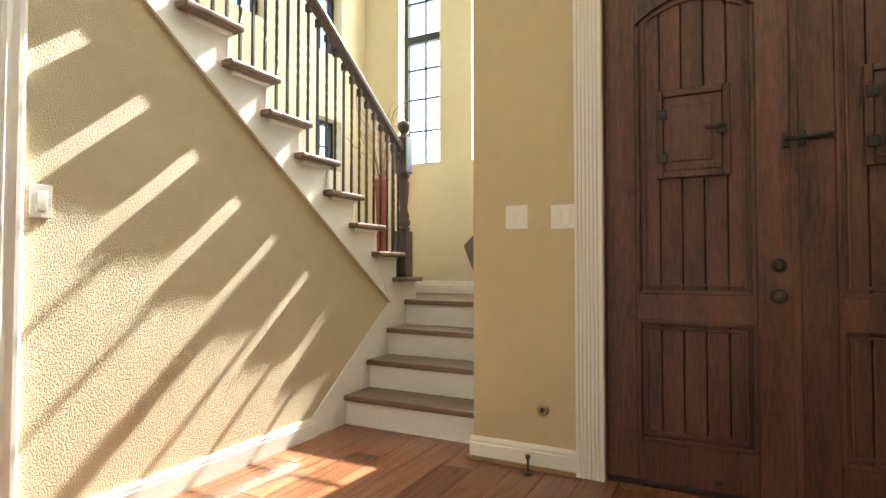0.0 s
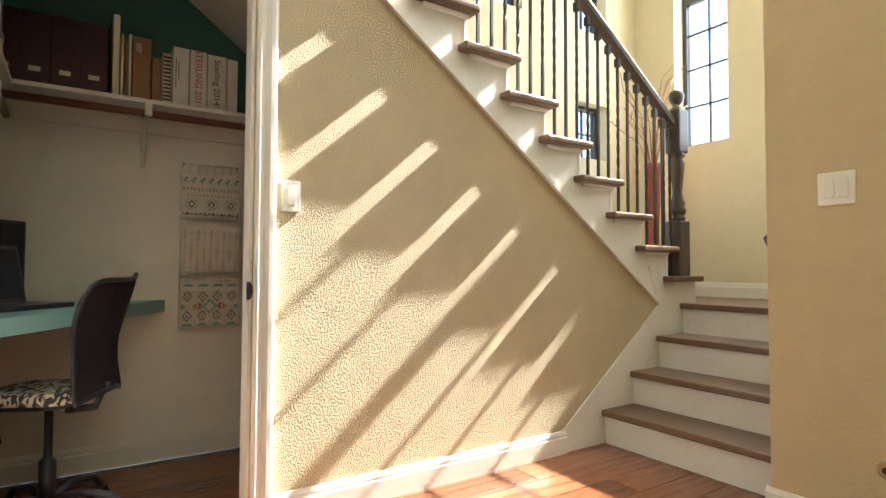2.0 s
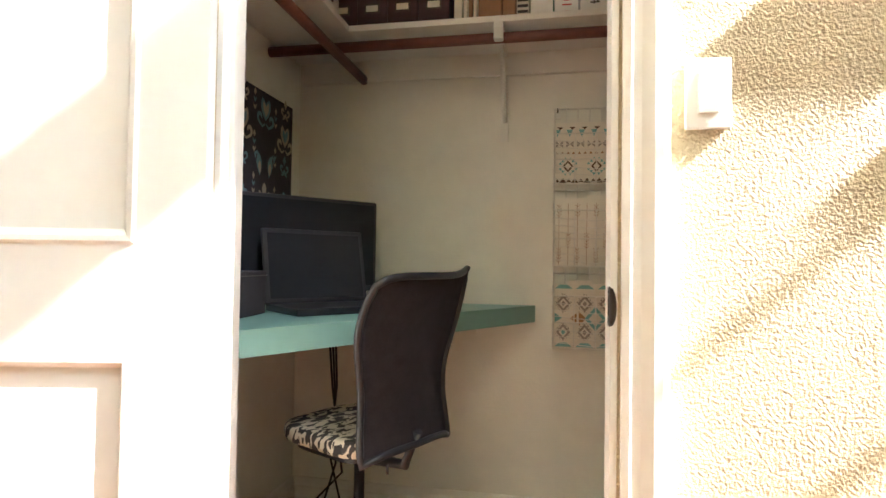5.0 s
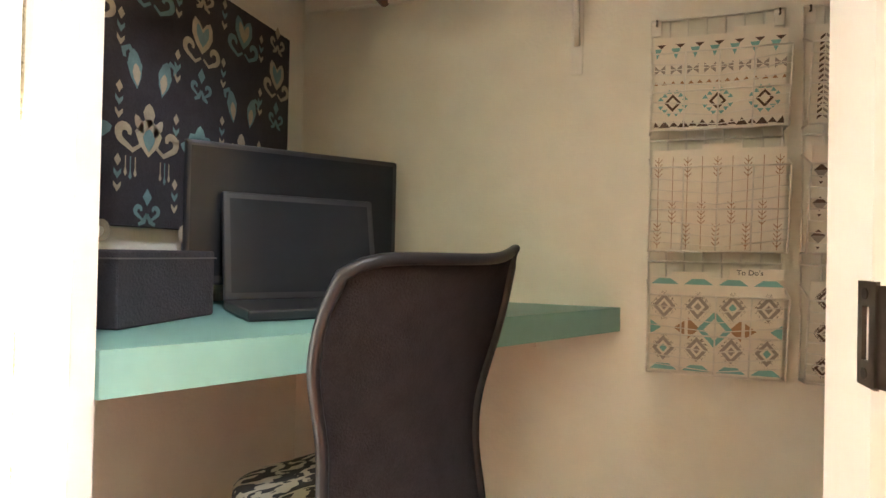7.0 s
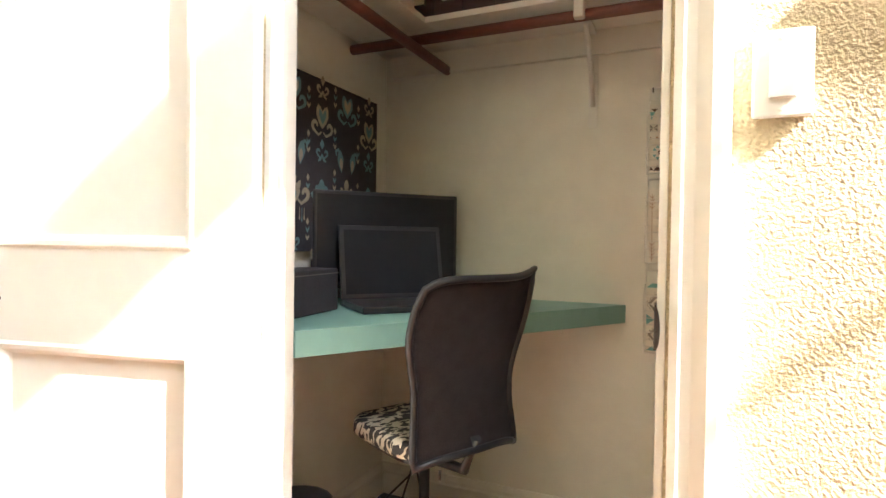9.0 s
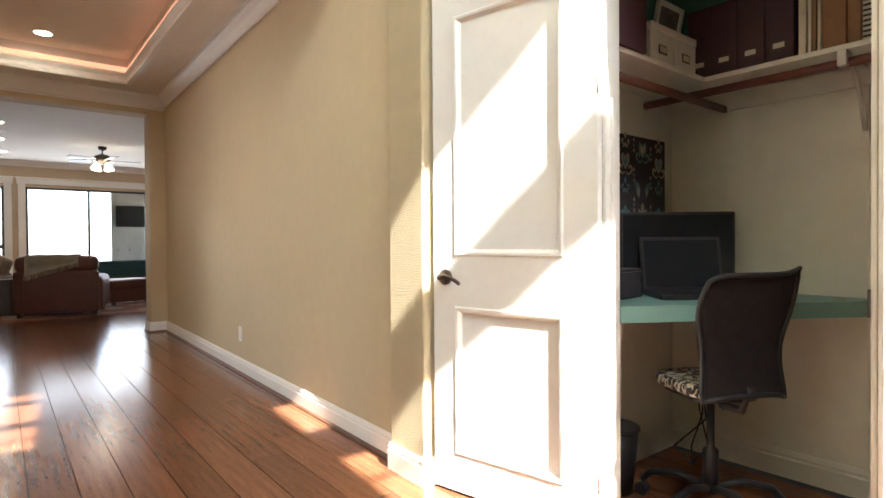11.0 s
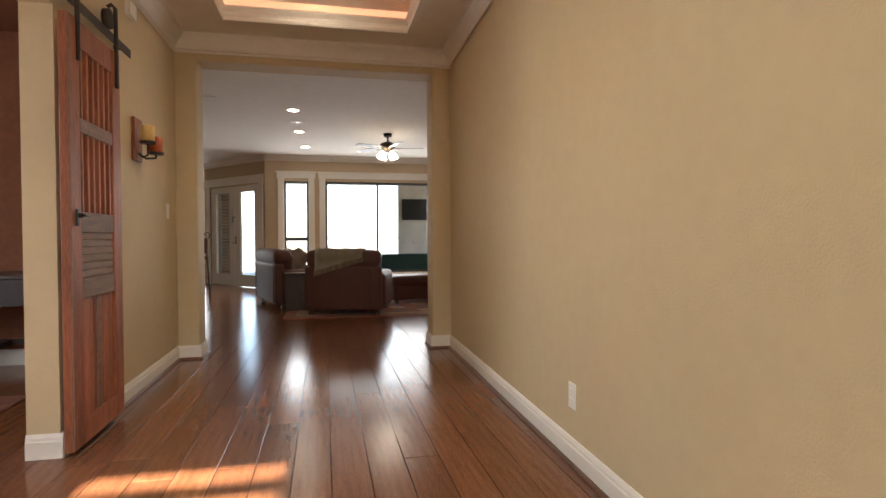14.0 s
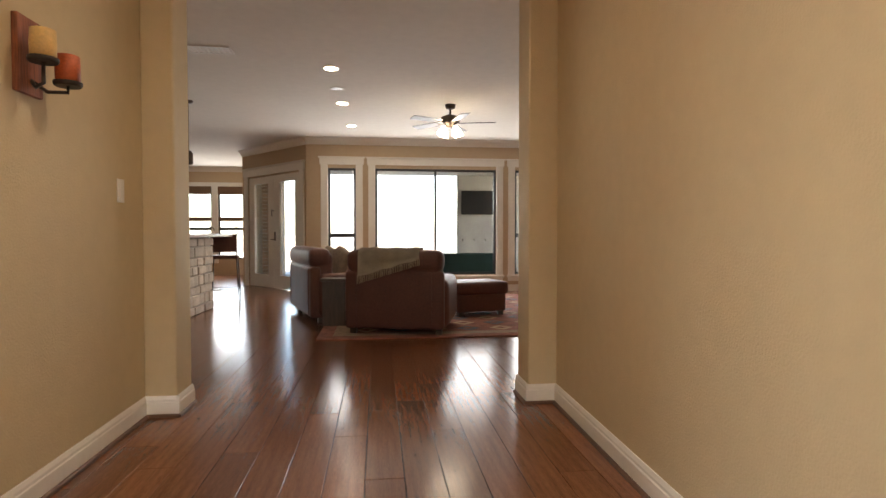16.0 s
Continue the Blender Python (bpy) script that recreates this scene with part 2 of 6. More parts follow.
def flat(points, axis, at, t=0.0007):
    return prism(points, axis, at, at + t)


def diamond(u, w, a, b):
    return [(u - a, w), (u, w - b), (u + a, w), (u, w + b)]


def slab(axis, face, depth, a0, a1, z0, z1, holes=()):
    """A wall whose visible face is at `face` on that axis, `depth` thick away from it, with holes (a0, a1, z0, z1)."""
    bm = bmesh.new()
    us = sorted({a0, a1, *[h[0] for h in holes], *[h[1] for h in holes]})
    zs = sorted({z0, z1, *[h[2] for h in holes], *[h[3] for h in holes]})
    us, zs = [u for u in us if a0 <= u <= a1], [z for z in zs if z0 <= z <= z1]
    lo, hi = sorted((face, face + depth))
    for u0, u1 in zip(us, us[1:]):
        for w0, w1 in zip(zs, zs[1:]):
            um, wm = (u0 + u1) / 2, (w0 + w1) / 2
            if any(h[0] < um < h[1] and h[2] < wm < h[3] for h in holes):
                continue
            if axis == "x":
                box(bm, lo, hi, u0, u1, w0, w1)
            else:
                box(bm, u0, u1, lo, hi, w0, w1)
    bmesh.ops.remove_doubles(bm, verts=bm.verts, dist=0.0005)
    return bm


BASE = [(0, 0), (0.016, 0), (0.016, 0.08), (0.012, 0.086), (0.012, 0.098), (0.005, 0.115), (0, 0.115)]
CROWN = [(0, 0), (0.014, 0), (0.02, 0.02), (0.05, 0.06), (0.085, 0.09), (0.095, 0.115), (0.12, 0.12), (0, 0.12)]


def moulding(profile, axis, face, out, a, b, z, flip=False):
    """A profile (off the wall, up) along a wall that faces `out` (+1 or -1) on the axis across it."""
    pts = [(face + out * (0.001 + p), z + h) for p, h in profile]
    return prism(pts, "y" if axis == "x" else "x", a, b) if axis == "x" else prism(pts, "x", a, b)


# ---- setting: floor and ceilings ----
structure("floor_underlay", boxes((-6.5, 6.0, -17.2, -6.05, -0.12, -0.0125), (XL, 3.3, -6.05, 2.75, -0.12, -0.0125), (XL, XR, 2.75, Y2, -0.12, -0.0125)), gap, "dark joints under the plank floor", "floor")
TX0, TX1, TY0, TY1 = -1.575, -0.09, -5.45, -1.5       # opening of the tray
structure("ceiling_hall", boxes((HW - 0.25, LW + 0.2, -6.15, TY0, HZ, HZ + 0.1), (HW - 0.25, TX0, TY0, YC, HZ, HZ + 0.1),
                               (TX1, LW + 0.2, TY0, YC, HZ, HZ + 0.1), (TX0, TX1, TY1, YC, HZ, HZ + 0.1)), ceil_white, "cream painted hall ceiling round a tray", "ceiling")
structure("ceiling_tray", boxes((TX0 - 0.13, TX1 + 0.13, TY0 - 0.12, TY1 + 0.1, HZ + 0.25, HZ + 0.33)), ceil_white, "cream tray ceiling above the hall", "ceiling")
tray = boxes((TX0 - 0.09, TX0, TY0 - 0.09, TY1 + 0.09, HZ + 0.1, HZ + 0.25), (TX1, TX1 + 0.09, TY0 - 0.09, TY1 + 0.09, HZ + 0.1, HZ + 0.25), (TX0, TX1, TY0 - 0.09, TY0, HZ + 0.1, HZ + 0.25), (TX0, TX1, TY1, TY1 + 0.09, HZ + 0.1, HZ + 0.25))
structure("tray_side", tray, ceil_white, "cream sides of the tray ceiling", "ceiling")
TR = [(0, -0.012), (0.045, -0.012), (0.05, 0.0), (0.05, 0.018), (0.038, 0.03), (0.034, 0.055), (0.055, 0.085), (0.06, 0.1), (0.0, 0.1)]
structure("tray_moulding", join(prism([(TX0 - 0.02 + p, HZ + h) for p, h in TR], "y", TY0, TY1), prism([(TX1 + 0.02 - p, HZ + h) for p, h in TR], "y", TY0, TY1),
          prism([(TY0 - 0.02 + p, HZ + h) for p, h in TR], "x", TX0, TX1)), white, "white moulding round the tray", "moulding")
structure("cove_strip", boxes((TX0 + 0.001, TX0 + 0.012, TY0, TY1, HZ + 0.115, HZ + 0.165), (TX1 - 0.012, TX1 - 0.001, TY0, TY1, HZ + 0.115, HZ + 0.165), (TX0 + 0.013, TX1 - 0.013, TY0 + 0.001, TY0 + 0.012, HZ + 0.115, HZ + 0.165)), orange_glow, "orange glowing strip in the tray ceiling", "light")
structure("ceiling_living", boxes((-6.5, 6.0, -17.2, -6.15, CZ, CZ + 0.15)), ceil_white, "cream living-room ceiling", "ceiling")
structure("ceiling_foyer", boxes((XL - 0.2, XR + 0.12, T + 0.16, Y2 + 0.2, TOP, TOP + 0.15), (XL - 0.2, FX + 0.2, YC - 0.1, T + 0.16, TOP, TOP + 0.15)), ceil_white, "high foyer ceiling", "ceiling")

# walls of the foyer and stairwell
DOOR = (-0.456, 1.07, -0.01, 2.44)
EW = (-0.27, 0.60, 4.2, 5.45)
structure("wall_front", slab("y", T, 0.16, XR, FX, 0, TOP, [DOOR, EW]), tan, "tan painted front wall", "wall")
structure("wall_stair_inner", slab("x", XR, 0.12, T + 0.16, Y2, 0, TOP), pale, "pale yellow stairwell wall", "wall")
WA, WB, WC = (-2.73, -2.285, 1.93, 5.7), (-1.965, -1.26, 1.93, 5.0), (-1.965, -1.26, 5.23, 5.88)
structure("wall_landing", slab("y", Y2, 0.2, XL - 0.2, XR + 0.12, 0, TOP, [WA, WB, WC]), pale, "pale yellow landing wall with two tall windows", "wall")
SW = [(3.69, 4.03, 1.85, 2.31), (3.69, 4.03, 2.9, 3.5), (2.75, 3.09, 2.9, 3.5)]
structure("wall_stair_outer", slab("x", XL, -0.2, YC - 0.1, Y2, 0, TOP, SW), pale, "pale yellow stairwell wall with small windows", "wall")
structure("wall_over_hall", slab("y", YC, -0.1, XL, FX + 0.1, HZ + 0.1, TOP), pale, "pale yellow wall over the hall", "wall")
# closing wall out of view, its paint made pale to bounce light into the closet
structure("wall_foyer_side", slab("x", FX, 0.1, YC, T, 0, TOP), pale, "unseen foyer side wall, pale to bounce light", "wall")
structure("wall_foyer_back", slab("y", YC, -0.1, LW + 0.12, FX + 0.1, 0, HZ + 0.1), tan, "tan foyer back wall", "wall")

# wall under the stairs, with the closet opening
S0, SL = (3.247, 0.728), -0.726


def line(y):
    return S0[1] + SL * (y - S0[0])


sunny = prism([(J1, 0), (2.455, 0), (3.247, 0.728), (J1, line(J1))], "x", W - 0.08, W)
structure("wall_under_stairs", sunny, texture_tan, "textured tan wall under the stairs", "wall")
structure("wall_over_closet", prism([(-0.6, 2.04), (J1, 2.04), (J1, line(J1)), (-0.6, line(-0.6))], "x", W - 0.08, W), texture_tan, "textured tan wall over the closet opening", "wall")
structure("wall_beside_closet", boxes((W - 0.08, W, -0.6, J0, 0, 2.04)), texture_tan, "textured tan wall beside the closet", "wall")
structure("skirt_board", join(prism([(2.455, 0.0), (3.62, 0.0), (3.62, 0.87), (3.40, 0.87), (3.15, line(3.15) + 0.17), (3.247, 0.728), (2.455, 0.118)], "x", W - 0.10, W + 0.004)), white, "white skirt board beside the lower steps", "moulding")
structure("stringer_trim", prism([(3.247, 0.728), (-0.8, line(-0.8)), (-0.8, line(-0.8) + 0.03), (3.262, 0.745)], "x", W - 0.01, W + 0.019), white, "thin white trim on the stair slope", "moulding")
structure("skirt_trim", prism([(2.44, 0.118), (3.247, 0.742), (3.247, 0.728), (2.455, 0.104)], "x", W, W + 0.008), white, "thin white trim on the skirt board", "moulding")

# hall walls
HALL = pose(-2.015, P, 0, 0, 0, -1.2)    # the long wall runs a little askew; local y from the far pilaster to the near corner
HL = 5.007


def on_hall(ob):
    ob.matrix_world = HALL
    return ob


on_hall(structure("wall_hall", slab("x", 0, -0.2, -0.26, HL, 0, HZ), tan, "long tan hall wall", "wall"))
structure("pilaster_near", boxes((W - 0.1, -1.848, -0.852, -0.60, 0, HZ), bevel=0.008), texture_tan, "textured tan pilaster beside the closet door", "wall")
structure("wall_barn", slab("x", LW, 0.14, -6.11, YC - 0.1, 0, HZ, [(-3.74, -1.7, -0.01, 2.10)]), tan, "tan hall wall with a doorway", "wall")
structure("pilaster_far", boxes((0.173, LW, -6.11, P, 0, HZ), bevel=0.01), tan, "tan pilaster at the end of the hall", "wall")
structure("pilaster_far", boxes((-2.02, -1.84, -6.11, P, 0, HZ), bevel=0.01), tan, "tan pilaster at the end of the hall", "wall")
structure("hall_header", boxes((-1.84, 0.173, -6.11, P, 2.51, HZ), bevel=0.008), tan, "tan header over the living-room opening", "wall")

# dining room seen through the doorway
# the hole in the x = 3.2 wall is out of view, added for light
structure("wall_dining", join(slab("x", 3.2, 0.1, -6.05, YC - 0.1, 0, CZ, [(-3.6, -2.2, 0.8, 2.1)]), boxes((LW + 0.14, 3.2, -6.05, -5.95, 0, CZ), (LW + 0.14, 3.2, YC - 0.2, YC - 0.1, 0, CZ))), terracotta, "terracotta painted dining-room walls", "wall")
structure("ceiling_dining", boxes((LW + 0.14, 3.3, -6.05, YC - 0.1, CZ, CZ + 0.1)), terracotta, "dark dining-room ceiling", "ceiling")
structure("baseboard", boxes((3.184, 3.2, -5.95, YC - 0.2, 0, 0.13), (LW + 0.14, 3.18, -5.95, -5.934, 0, 0.13)), white, "white baseboard in the dining room", "baseboard")

# closet
structure("wall_closet_back", boxes((CB - 0.02, CB, CL, 1.9, 0, 1.76)), closet_paint, "cream closet back wall", "wall")
structure("wall_closet_upper", boxes((CB - 0.02, CB, CL, 1.9, 1.76, 3.2), (CB, W - 0.08, CL - 0.1, CL, 1.76, 3.2)), green_paint, "green upper closet wall", "wall")
structure("wall_closet_side", boxes((CB, W - 0.08, CL - 0.1, CL, 0, 1.76), (CB, W - 0.08, 1.9, 2.0, 0, 1.7)), closet_paint, "cream closet side wall", "wall")
structure("closet_soffit", prism([(CL - 0.1, 2.75), (0.62, 2.45), (2.0, 1.42), (2.0, 1.5), (0.62, 2.55), (CL - 0.1, 2.85)], "x", CB, W - 0.08), closet_paint, "sloping cream soffit under the stairs", "ceiling")
structure("baseboard", moulding(BASE, "x", CB, 1, CL, 1.9, 0), white, "white closet baseboard", "baseboard")
structure("baseboard", prism([(CL + 0.001 + p, h) for p, h in BASE], "x", CB, W - 0.08), white, "white closet baseboard", "baseboard")

# baseboards and crowns
for nm, bm in (("baseboard", moulding(BASE, "x", W, 1, J1 + 0.082, 2.455, 0)), 
               ("baseboard", join(moulding(BASE, "x", LW, -1, P, -3.74, 0), prism([(-3.74 + 0.001 + p, h) for p, h in BASE], "x", LW - 0.016, LW + 0.14))), ("baseboard", prism([(T - 0.001 - p, h) for p, h in BASE], "x", XR - 0.016, -0.586)),
               ("baseboard", join(prism([(P + 0.001 + p, h) for p, h in BASE], "x", 0.157, LW), moulding(BASE, "x", 0.173, -1, -6.11, P + 0.016, 0))),
               ("baseboard", join(prism([(P + 0.001 + p, h) for p, h in BASE], "x", HW, -1.824), moulding(BASE, "x", -1.84, 1, -6.11, P + 0.016, 0))),
               ("baseboard", join(moulding(BASE, "x", -1.848, 1, -0.852, -0.60, 0), prism([(-0.60 + 0.001 + p, h) for p, h in BASE], "x", W + 0.05, -1.832))),
               ("baseboard", prism([(Y2 - 0.001 - p, 0.735 + h) for p, h in BASE], "x", XL, XR)), ("baseboard", moulding(BASE, "x", XL, 1, 3.65, Y2, 0.735))):
    structure(nm, bm, white, "white moulded baseboard", "baseboard")
on_hall(structure("baseboard", moulding(BASE, "x", 0, 1, 0.0, HL, 0), white, "white moulded baseboard along the hall", "baseboard"))
shoe = mat("wood_shoe_moulding", (0.30, 0.19, 0.10), 0.4, vary=0.2)
structure("shoe_moulding", boxes((XR - 0.03, -0.586, T - 0.031, T - 0.017, 0, 0.018)), shoe, "narrow wooden shoe moulding", "moulding")
SHOE = [(0.016, 0), (0.030, 0), (0.029, 0.010), (0.022, 0.017), (0.016, 0.018)]
dark_shoe = mat("dark_shoe_moulding", (0.12, 0.06, 0.035), 0.4, vary=0.3)
on_hall(structure("shoe_moulding", moulding(SHOE, "x", 0, 1, 0.03, HL, 0), dark_shoe, "narrow dark wooden shoe moulding", "moulding"))
structure("shoe_moulding", join(moulding(SHOE, "x", LW, -1, P + 0.03, -3.74, 0), prism([(P + 0.001 + p, h) for p, h in SHOE], "x", 0.143, LW), moulding(SHOE, "x", 0.173, -1, -6.11, P + 0.03, 0)), dark_shoe, "narrow dark wooden shoe moulding", "moulding")
structure("shoe_moulding", join(prism([(P + 0.001 + p, h) for p, h in SHOE], "x", -2.0, -1.81), moulding(SHOE, "x", -1.84, 1, -6.11, P + 0.03, 0)), dark_shoe, "narrow dark wooden shoe moulding", "moulding")
for bm in (moulding(CROWN, "x", LW, -1, P, YC - 0.1, HZ - 0.12), prism([(P + 0.001 + p, HZ - 0.12 + h) for p, h in CROWN], "x", HW, LW)):
    structure("crown_moulding", bm, white, "white crown moulding along the hall", "moulding")
on_hall(structure("crown_moulding", moulding(CROWN, "x", 0, 1, 0.0, HL, HZ - 0.12), white, "white crown moulding along the hall", "moulding"))
BEAD = [(0, 0), (0.012, 0.004), (0.016, 0.014), (0.01, 0.024), (0, 0.026)]
structure("picture_bead", join(moulding(BEAD, "x", LW, -1, P, YC - 0.1, HZ - 0.148), prism([(P + 0.001 + p, HZ - 0.148 + h) for p, h in BEAD], "x", -2.01, LW)), white, "thin white bead under the crown moulding", "moulding")


# one floor plank
def plank_bm(w, l):
    bm = boxes((0.0015, w - 0.0015, 0.0015, l - 0.0015, -0.012, 0.0), bevel=0.0)
    top = [e for e in bm.edges if all(v.co.z > -0.001 for v in e.verts)]
    bmesh.ops.bevel(bm, geom=top, offset=0.0015, segments=1, affect="EDGES")
    return bm


# ---- stairs ----
stairs = thing("staircase", pose(0, 0, 0), "wooden staircase with white risers and dark treads", "stairs", kind="structure")
E0 = 0.067                                   # how far the treads stand out over the wall
for k in range(1, 5):                        # lower flight
    y, z = 2.724 + 0.24 * (k - 1), 0.1845 * k
    if k < 4:
        part("tread", boxes((W + 0.006, XR - 0.002, y, y + 0.285, z - 0.035, z), bevel=0.008), tread_wood, stairs)
    part("riser", boxes((W + 0.006, XR - 0.002, y + 0.03, y + 0.05, z - 0.1845, z - 0.036)), riser_white, stairs, "white painted riser")
part("landing", boxes((XL + 0.02, XR - 0.002, 3.50, Y2 - 0.002, 0.60, 0.737), (W + 0.006, XR - 0.002, 3.444, 3.53, 0.703, 0.738), bevel=0.004), tread_wood, stairs, "wooden stair landing")
for k in range(1, 15):                       # upper flight
    y, z = 3.62 - 0.2515 * (k - 1), 0.905 + 0.179 * (k - 1)
    part("tread", boxes((XL + 0.01, W + E0, y - 0.335, y, z - 0.035, z), bevel=0.01), tread_wood, stairs)
    part("riser", boxes((XL + 0.01, W + 0.002, y - 0.05, y - 0.03, z - 0.20, z - 0.036)), riser_white, stairs, "white painted riser")
    if k < 14:
        ya, yb = y - 0.2815, y - 0.0302
        part("step_end", prism([(ya, z - 0.036), (yb, z - 0.036), (yb, line(yb) + 0.012 if k > 1 else 0.70), (ya, line(ya) + 0.012)], "x", W - 0.09, W - 0.003), riser_white, stairs, "white painted step end")
        part("nosing_cove", prism([(W - 0.003, z - 0.036), (W + 0.016, z - 0.036), (W + 0.013, z - 0.045), (W + 0.004, z - 0.052), (W - 0.003, z - 0.054)], "y", ya + 0.005, yb), riser_white, stairs)


def newel(name, x, y, z, h):
    t = thing(name, pose(x, y, z), "turned dark-stained wooden newel post with a ball top", "post")
    part("lower_block", boxes((-0.052, 0.052, -0.052, 0.052, 0, 0.34), bevel=0.008), dark_wood, t)
    part("shaft", turned([(0.045, 0.34), (0.05, 0.36), (0.036, 0.37), (0.05, 0.39), (0.052, 0.41), (0.04, 0.43), (0.046, 0.45), (0.036, 0.48), (0.030, 0.52), (0.044, 0.66), (0.046, 0.70), (0.034, 0.73), (0.046, 0.745), (0.046, 0.765)]), dark_wood, t)
    part("upper_block", boxes((-0.05, 0.05, -0.05, 0.05, 0.765, h - 0.12), bevel=0.01), dark_wood, t)
    part("finial", turned([(0.045, h - 0.12), (0.03, h - 0.105), (0.022, h - 0.09), (0.03, h - 0.08), (0.046, h - 0.055), (0.05, h - 0.03), (0.04, h - 0.006), (0.015, h + 0.008), (0.002, h + 0.01)]), dark_wood, t)
    return t


newel("newel_post", W - 0.01, 3.46, 0.905, 1.16)
newel("newel_post", W - 0.03, 3.46 - 0.2515 * 8, 0.905 + 0.179 * 8, 1.16)


def baluster(x, y, z, h, twist):
    t = thing("baluster", pose(x, y, z), "thin twisted dark iron stair baluster" if twist else "thin plain dark iron stair baluster", "baluster", "stair balusters")
    bm = bmesh.new()
    n = 44
    rings = []
    for i in range(n + 1):
        f = i / n
        a = math.tau * 7 * max(0, min(1, (f - 0.25) / 0.5)) if twist else 0.0
        s = 0.0065
        rings.append([bm.verts.new((s * math.cos(a + math.pi / 4 + q * math.pi / 2) * 1.41, s * math.sin(a + math.pi / 4 + q * math.pi / 2) * 1.41, f * h)) for q in range(4)])
    for a, b in zip(rings, rings[1:]):
        for q in range(4):
            bm.faces.new((a[q], a[(q + 1) % 4], b[(q + 1) % 4], b[q]))
    part("bar", bm, iron, t)
    part("collar", boxes((-0.015, 0.015, -0.015, 0.015, h - 0.06, h - 0.01), bevel=0.003), iron, t)
    return t


RISE = 0.179 / 0.2515
for k in range(1, 14):
    for j, dy in enumerate((0.045, 0.129, 0.213) if k > 1 else (0.235, 0.31)):
        y, z = 3.62 - 0.2515 * (k - 1) - dy, 0.905 + 0.179 * (k - 1)
        top = 0.905 + 0.90 + (3.46 - y) * RISE - 0.035
        baluster(W - 0.012, y, z, top - z, j != 1)
rail = thing("handrail", pose(0, 0, 0), "dark-stained wooden stair handrail", "handrail")
prof = [(-0.03, 0.0), (0.03, 0.0), (0.034, 0.03), (0.022, 0.058), (-0.022, 0.058), (-0.034, 0.03)]
bm = bmesh.new()
ends = []
for y in (3.41, 0.3):
    z = 0.905 + 0.89 + (3.46 - y) * RISE
    ends.append([bm.verts.new((W - 0.012 + p, y, z + h)) for p, h in prof])
for i in range(6):
    bm.faces.new((ends[0][i], ends[0][(i + 1) % 6], ends[1][(i + 1) % 6], ends[1][i]))
bm.faces.new(ends[0]); bm.faces.new(list(reversed(ends[1])))
bmesh.ops.recalc_face_normals(bm, faces=bm.faces)
part("rail", bm, dark_wood, rail)


# ---- windows ----
def window(name, axis, at, a0, a1, z0, z1, cols, rows, label, bar=(), frame_m=black_frame, fw=0.035, shade=False):
    w = thing(name, pose(0, 0, 0), label, "window", kind="structure")

    def bx(u0, u1, w0, w1, d0, d1):
        return (at + d0, at + d1, u0, u1, w0, w1) if axis == "x" else (u0, u1, at + d0, at + d1, w0, w1)
    part("window_frame", boxes(bx(a0, a0 + fw, z0, z1, 0, 0.05), bx(a1 - fw, a1, z0, z1, 0, 0.05), bx(a0 + fw, a1 - fw, z0, z0 + fw, 0, 0.05), bx(a0 + fw, a1 - fw, z1 - fw, z1, 0, 0.05),
                               *[bx(a0 + fw, a1 - fw, b - 0.035, b + 0.035, 0, 0.05) for b in bar]), frame_m, w)
    for i in range(1, cols):
        u = a0 + (a1 - a0) * i / cols
        part("muntin", boxes(bx(u - 0.007, u + 0.007, z0 + fw, z1 - fw, 0.012, 0.035)), frame_m, w)
    for b in rows:
        part("muntin", boxes(bx(a0 + fw, a1 - fw, b - 0.007, b + 0.007, 0.012, 0.035)), frame_m, w)
    g = part("pane", boxes(bx(a0 + fw, a1 - fw, z0 + fw, z1 - fw, 0.02, 0.026)), glass, w)
    g.visible_shadow = False
    return w


rows = [2.28, 2.59, 2.88, 3.54, 3.91, 4.3, 4.7, 5.1, 5.4]
window("window_1", "y", Y2 + 0.12, *WA, 2, rows, "tall black-framed stair window with two columns of panes", bar=(3.175,))
window("window_2", "y", Y2 + 0.12, *WB, 2, rows[:7], "tall black-framed stair window with two columns of panes", bar=(3.175,))
window("window_14", "y", Y2 + 0.12, *WC, 2, [], "small black-framed stair window above a tall one")
for i, s in enumerate(SW):
    window(f"window_{3 + i}", "x", XL - 0.15, *s, 2, [(s[2] + s[3]) / 2], "small black-framed stair window")
window("window_6", "y", T + 0.1, *EW, 2, [4.46], "wide window high over the front doors", bar=(4.72, 5.2), frame_m=white)

# red vase with dry twigs on the landing corner
vase = thing("vase", pose(-2.62, 3.95, 0.738), "tall red woven vase with dry twigs on the landing", "vase")
part("body", turned([(0.052, 0), (0.056, 0.02), (0.04, 0.25), (0.042, 0.55), (0.06, 0.96), (0.066, 1.0), (0.058, 1.0)]), vase_red, vase)
rng = random.Random(4)
for i in range(26):
    a, s = rng.uniform(0, math.tau), rng.uniform(0.08, 0.26)
    h = rng.uniform(0.3, 0.75)
    part("twig", tube([(0, 0, 0.9), (0.4 * s * math.cos(a), 0.4 * s * math.sin(a), 1 + h * 0.5), (s * math.cos(a), s * math.sin(a), 1 + h * 0.85), (s * 1.25 * math.cos(a + 0.4), s * 1.25 * math.sin(a + 0.4), 1 + h)], 0.003, 5), twig, vase)
bench = thing("carved_leaf", pose(-1.80, 4.2, 0.738), "dark brown carved wooden ornament on the landing", "ornament")
part("body", join(prism([(-0.14, 0.42), (0.07, 0.62), (0.07, 0.12), (-0.05, 0.2)], "y", -0.02, 0.02), boxes((0.0, 0.05, -0.03, 0.03, 0.0, 0.2))), dark_wood, bench)


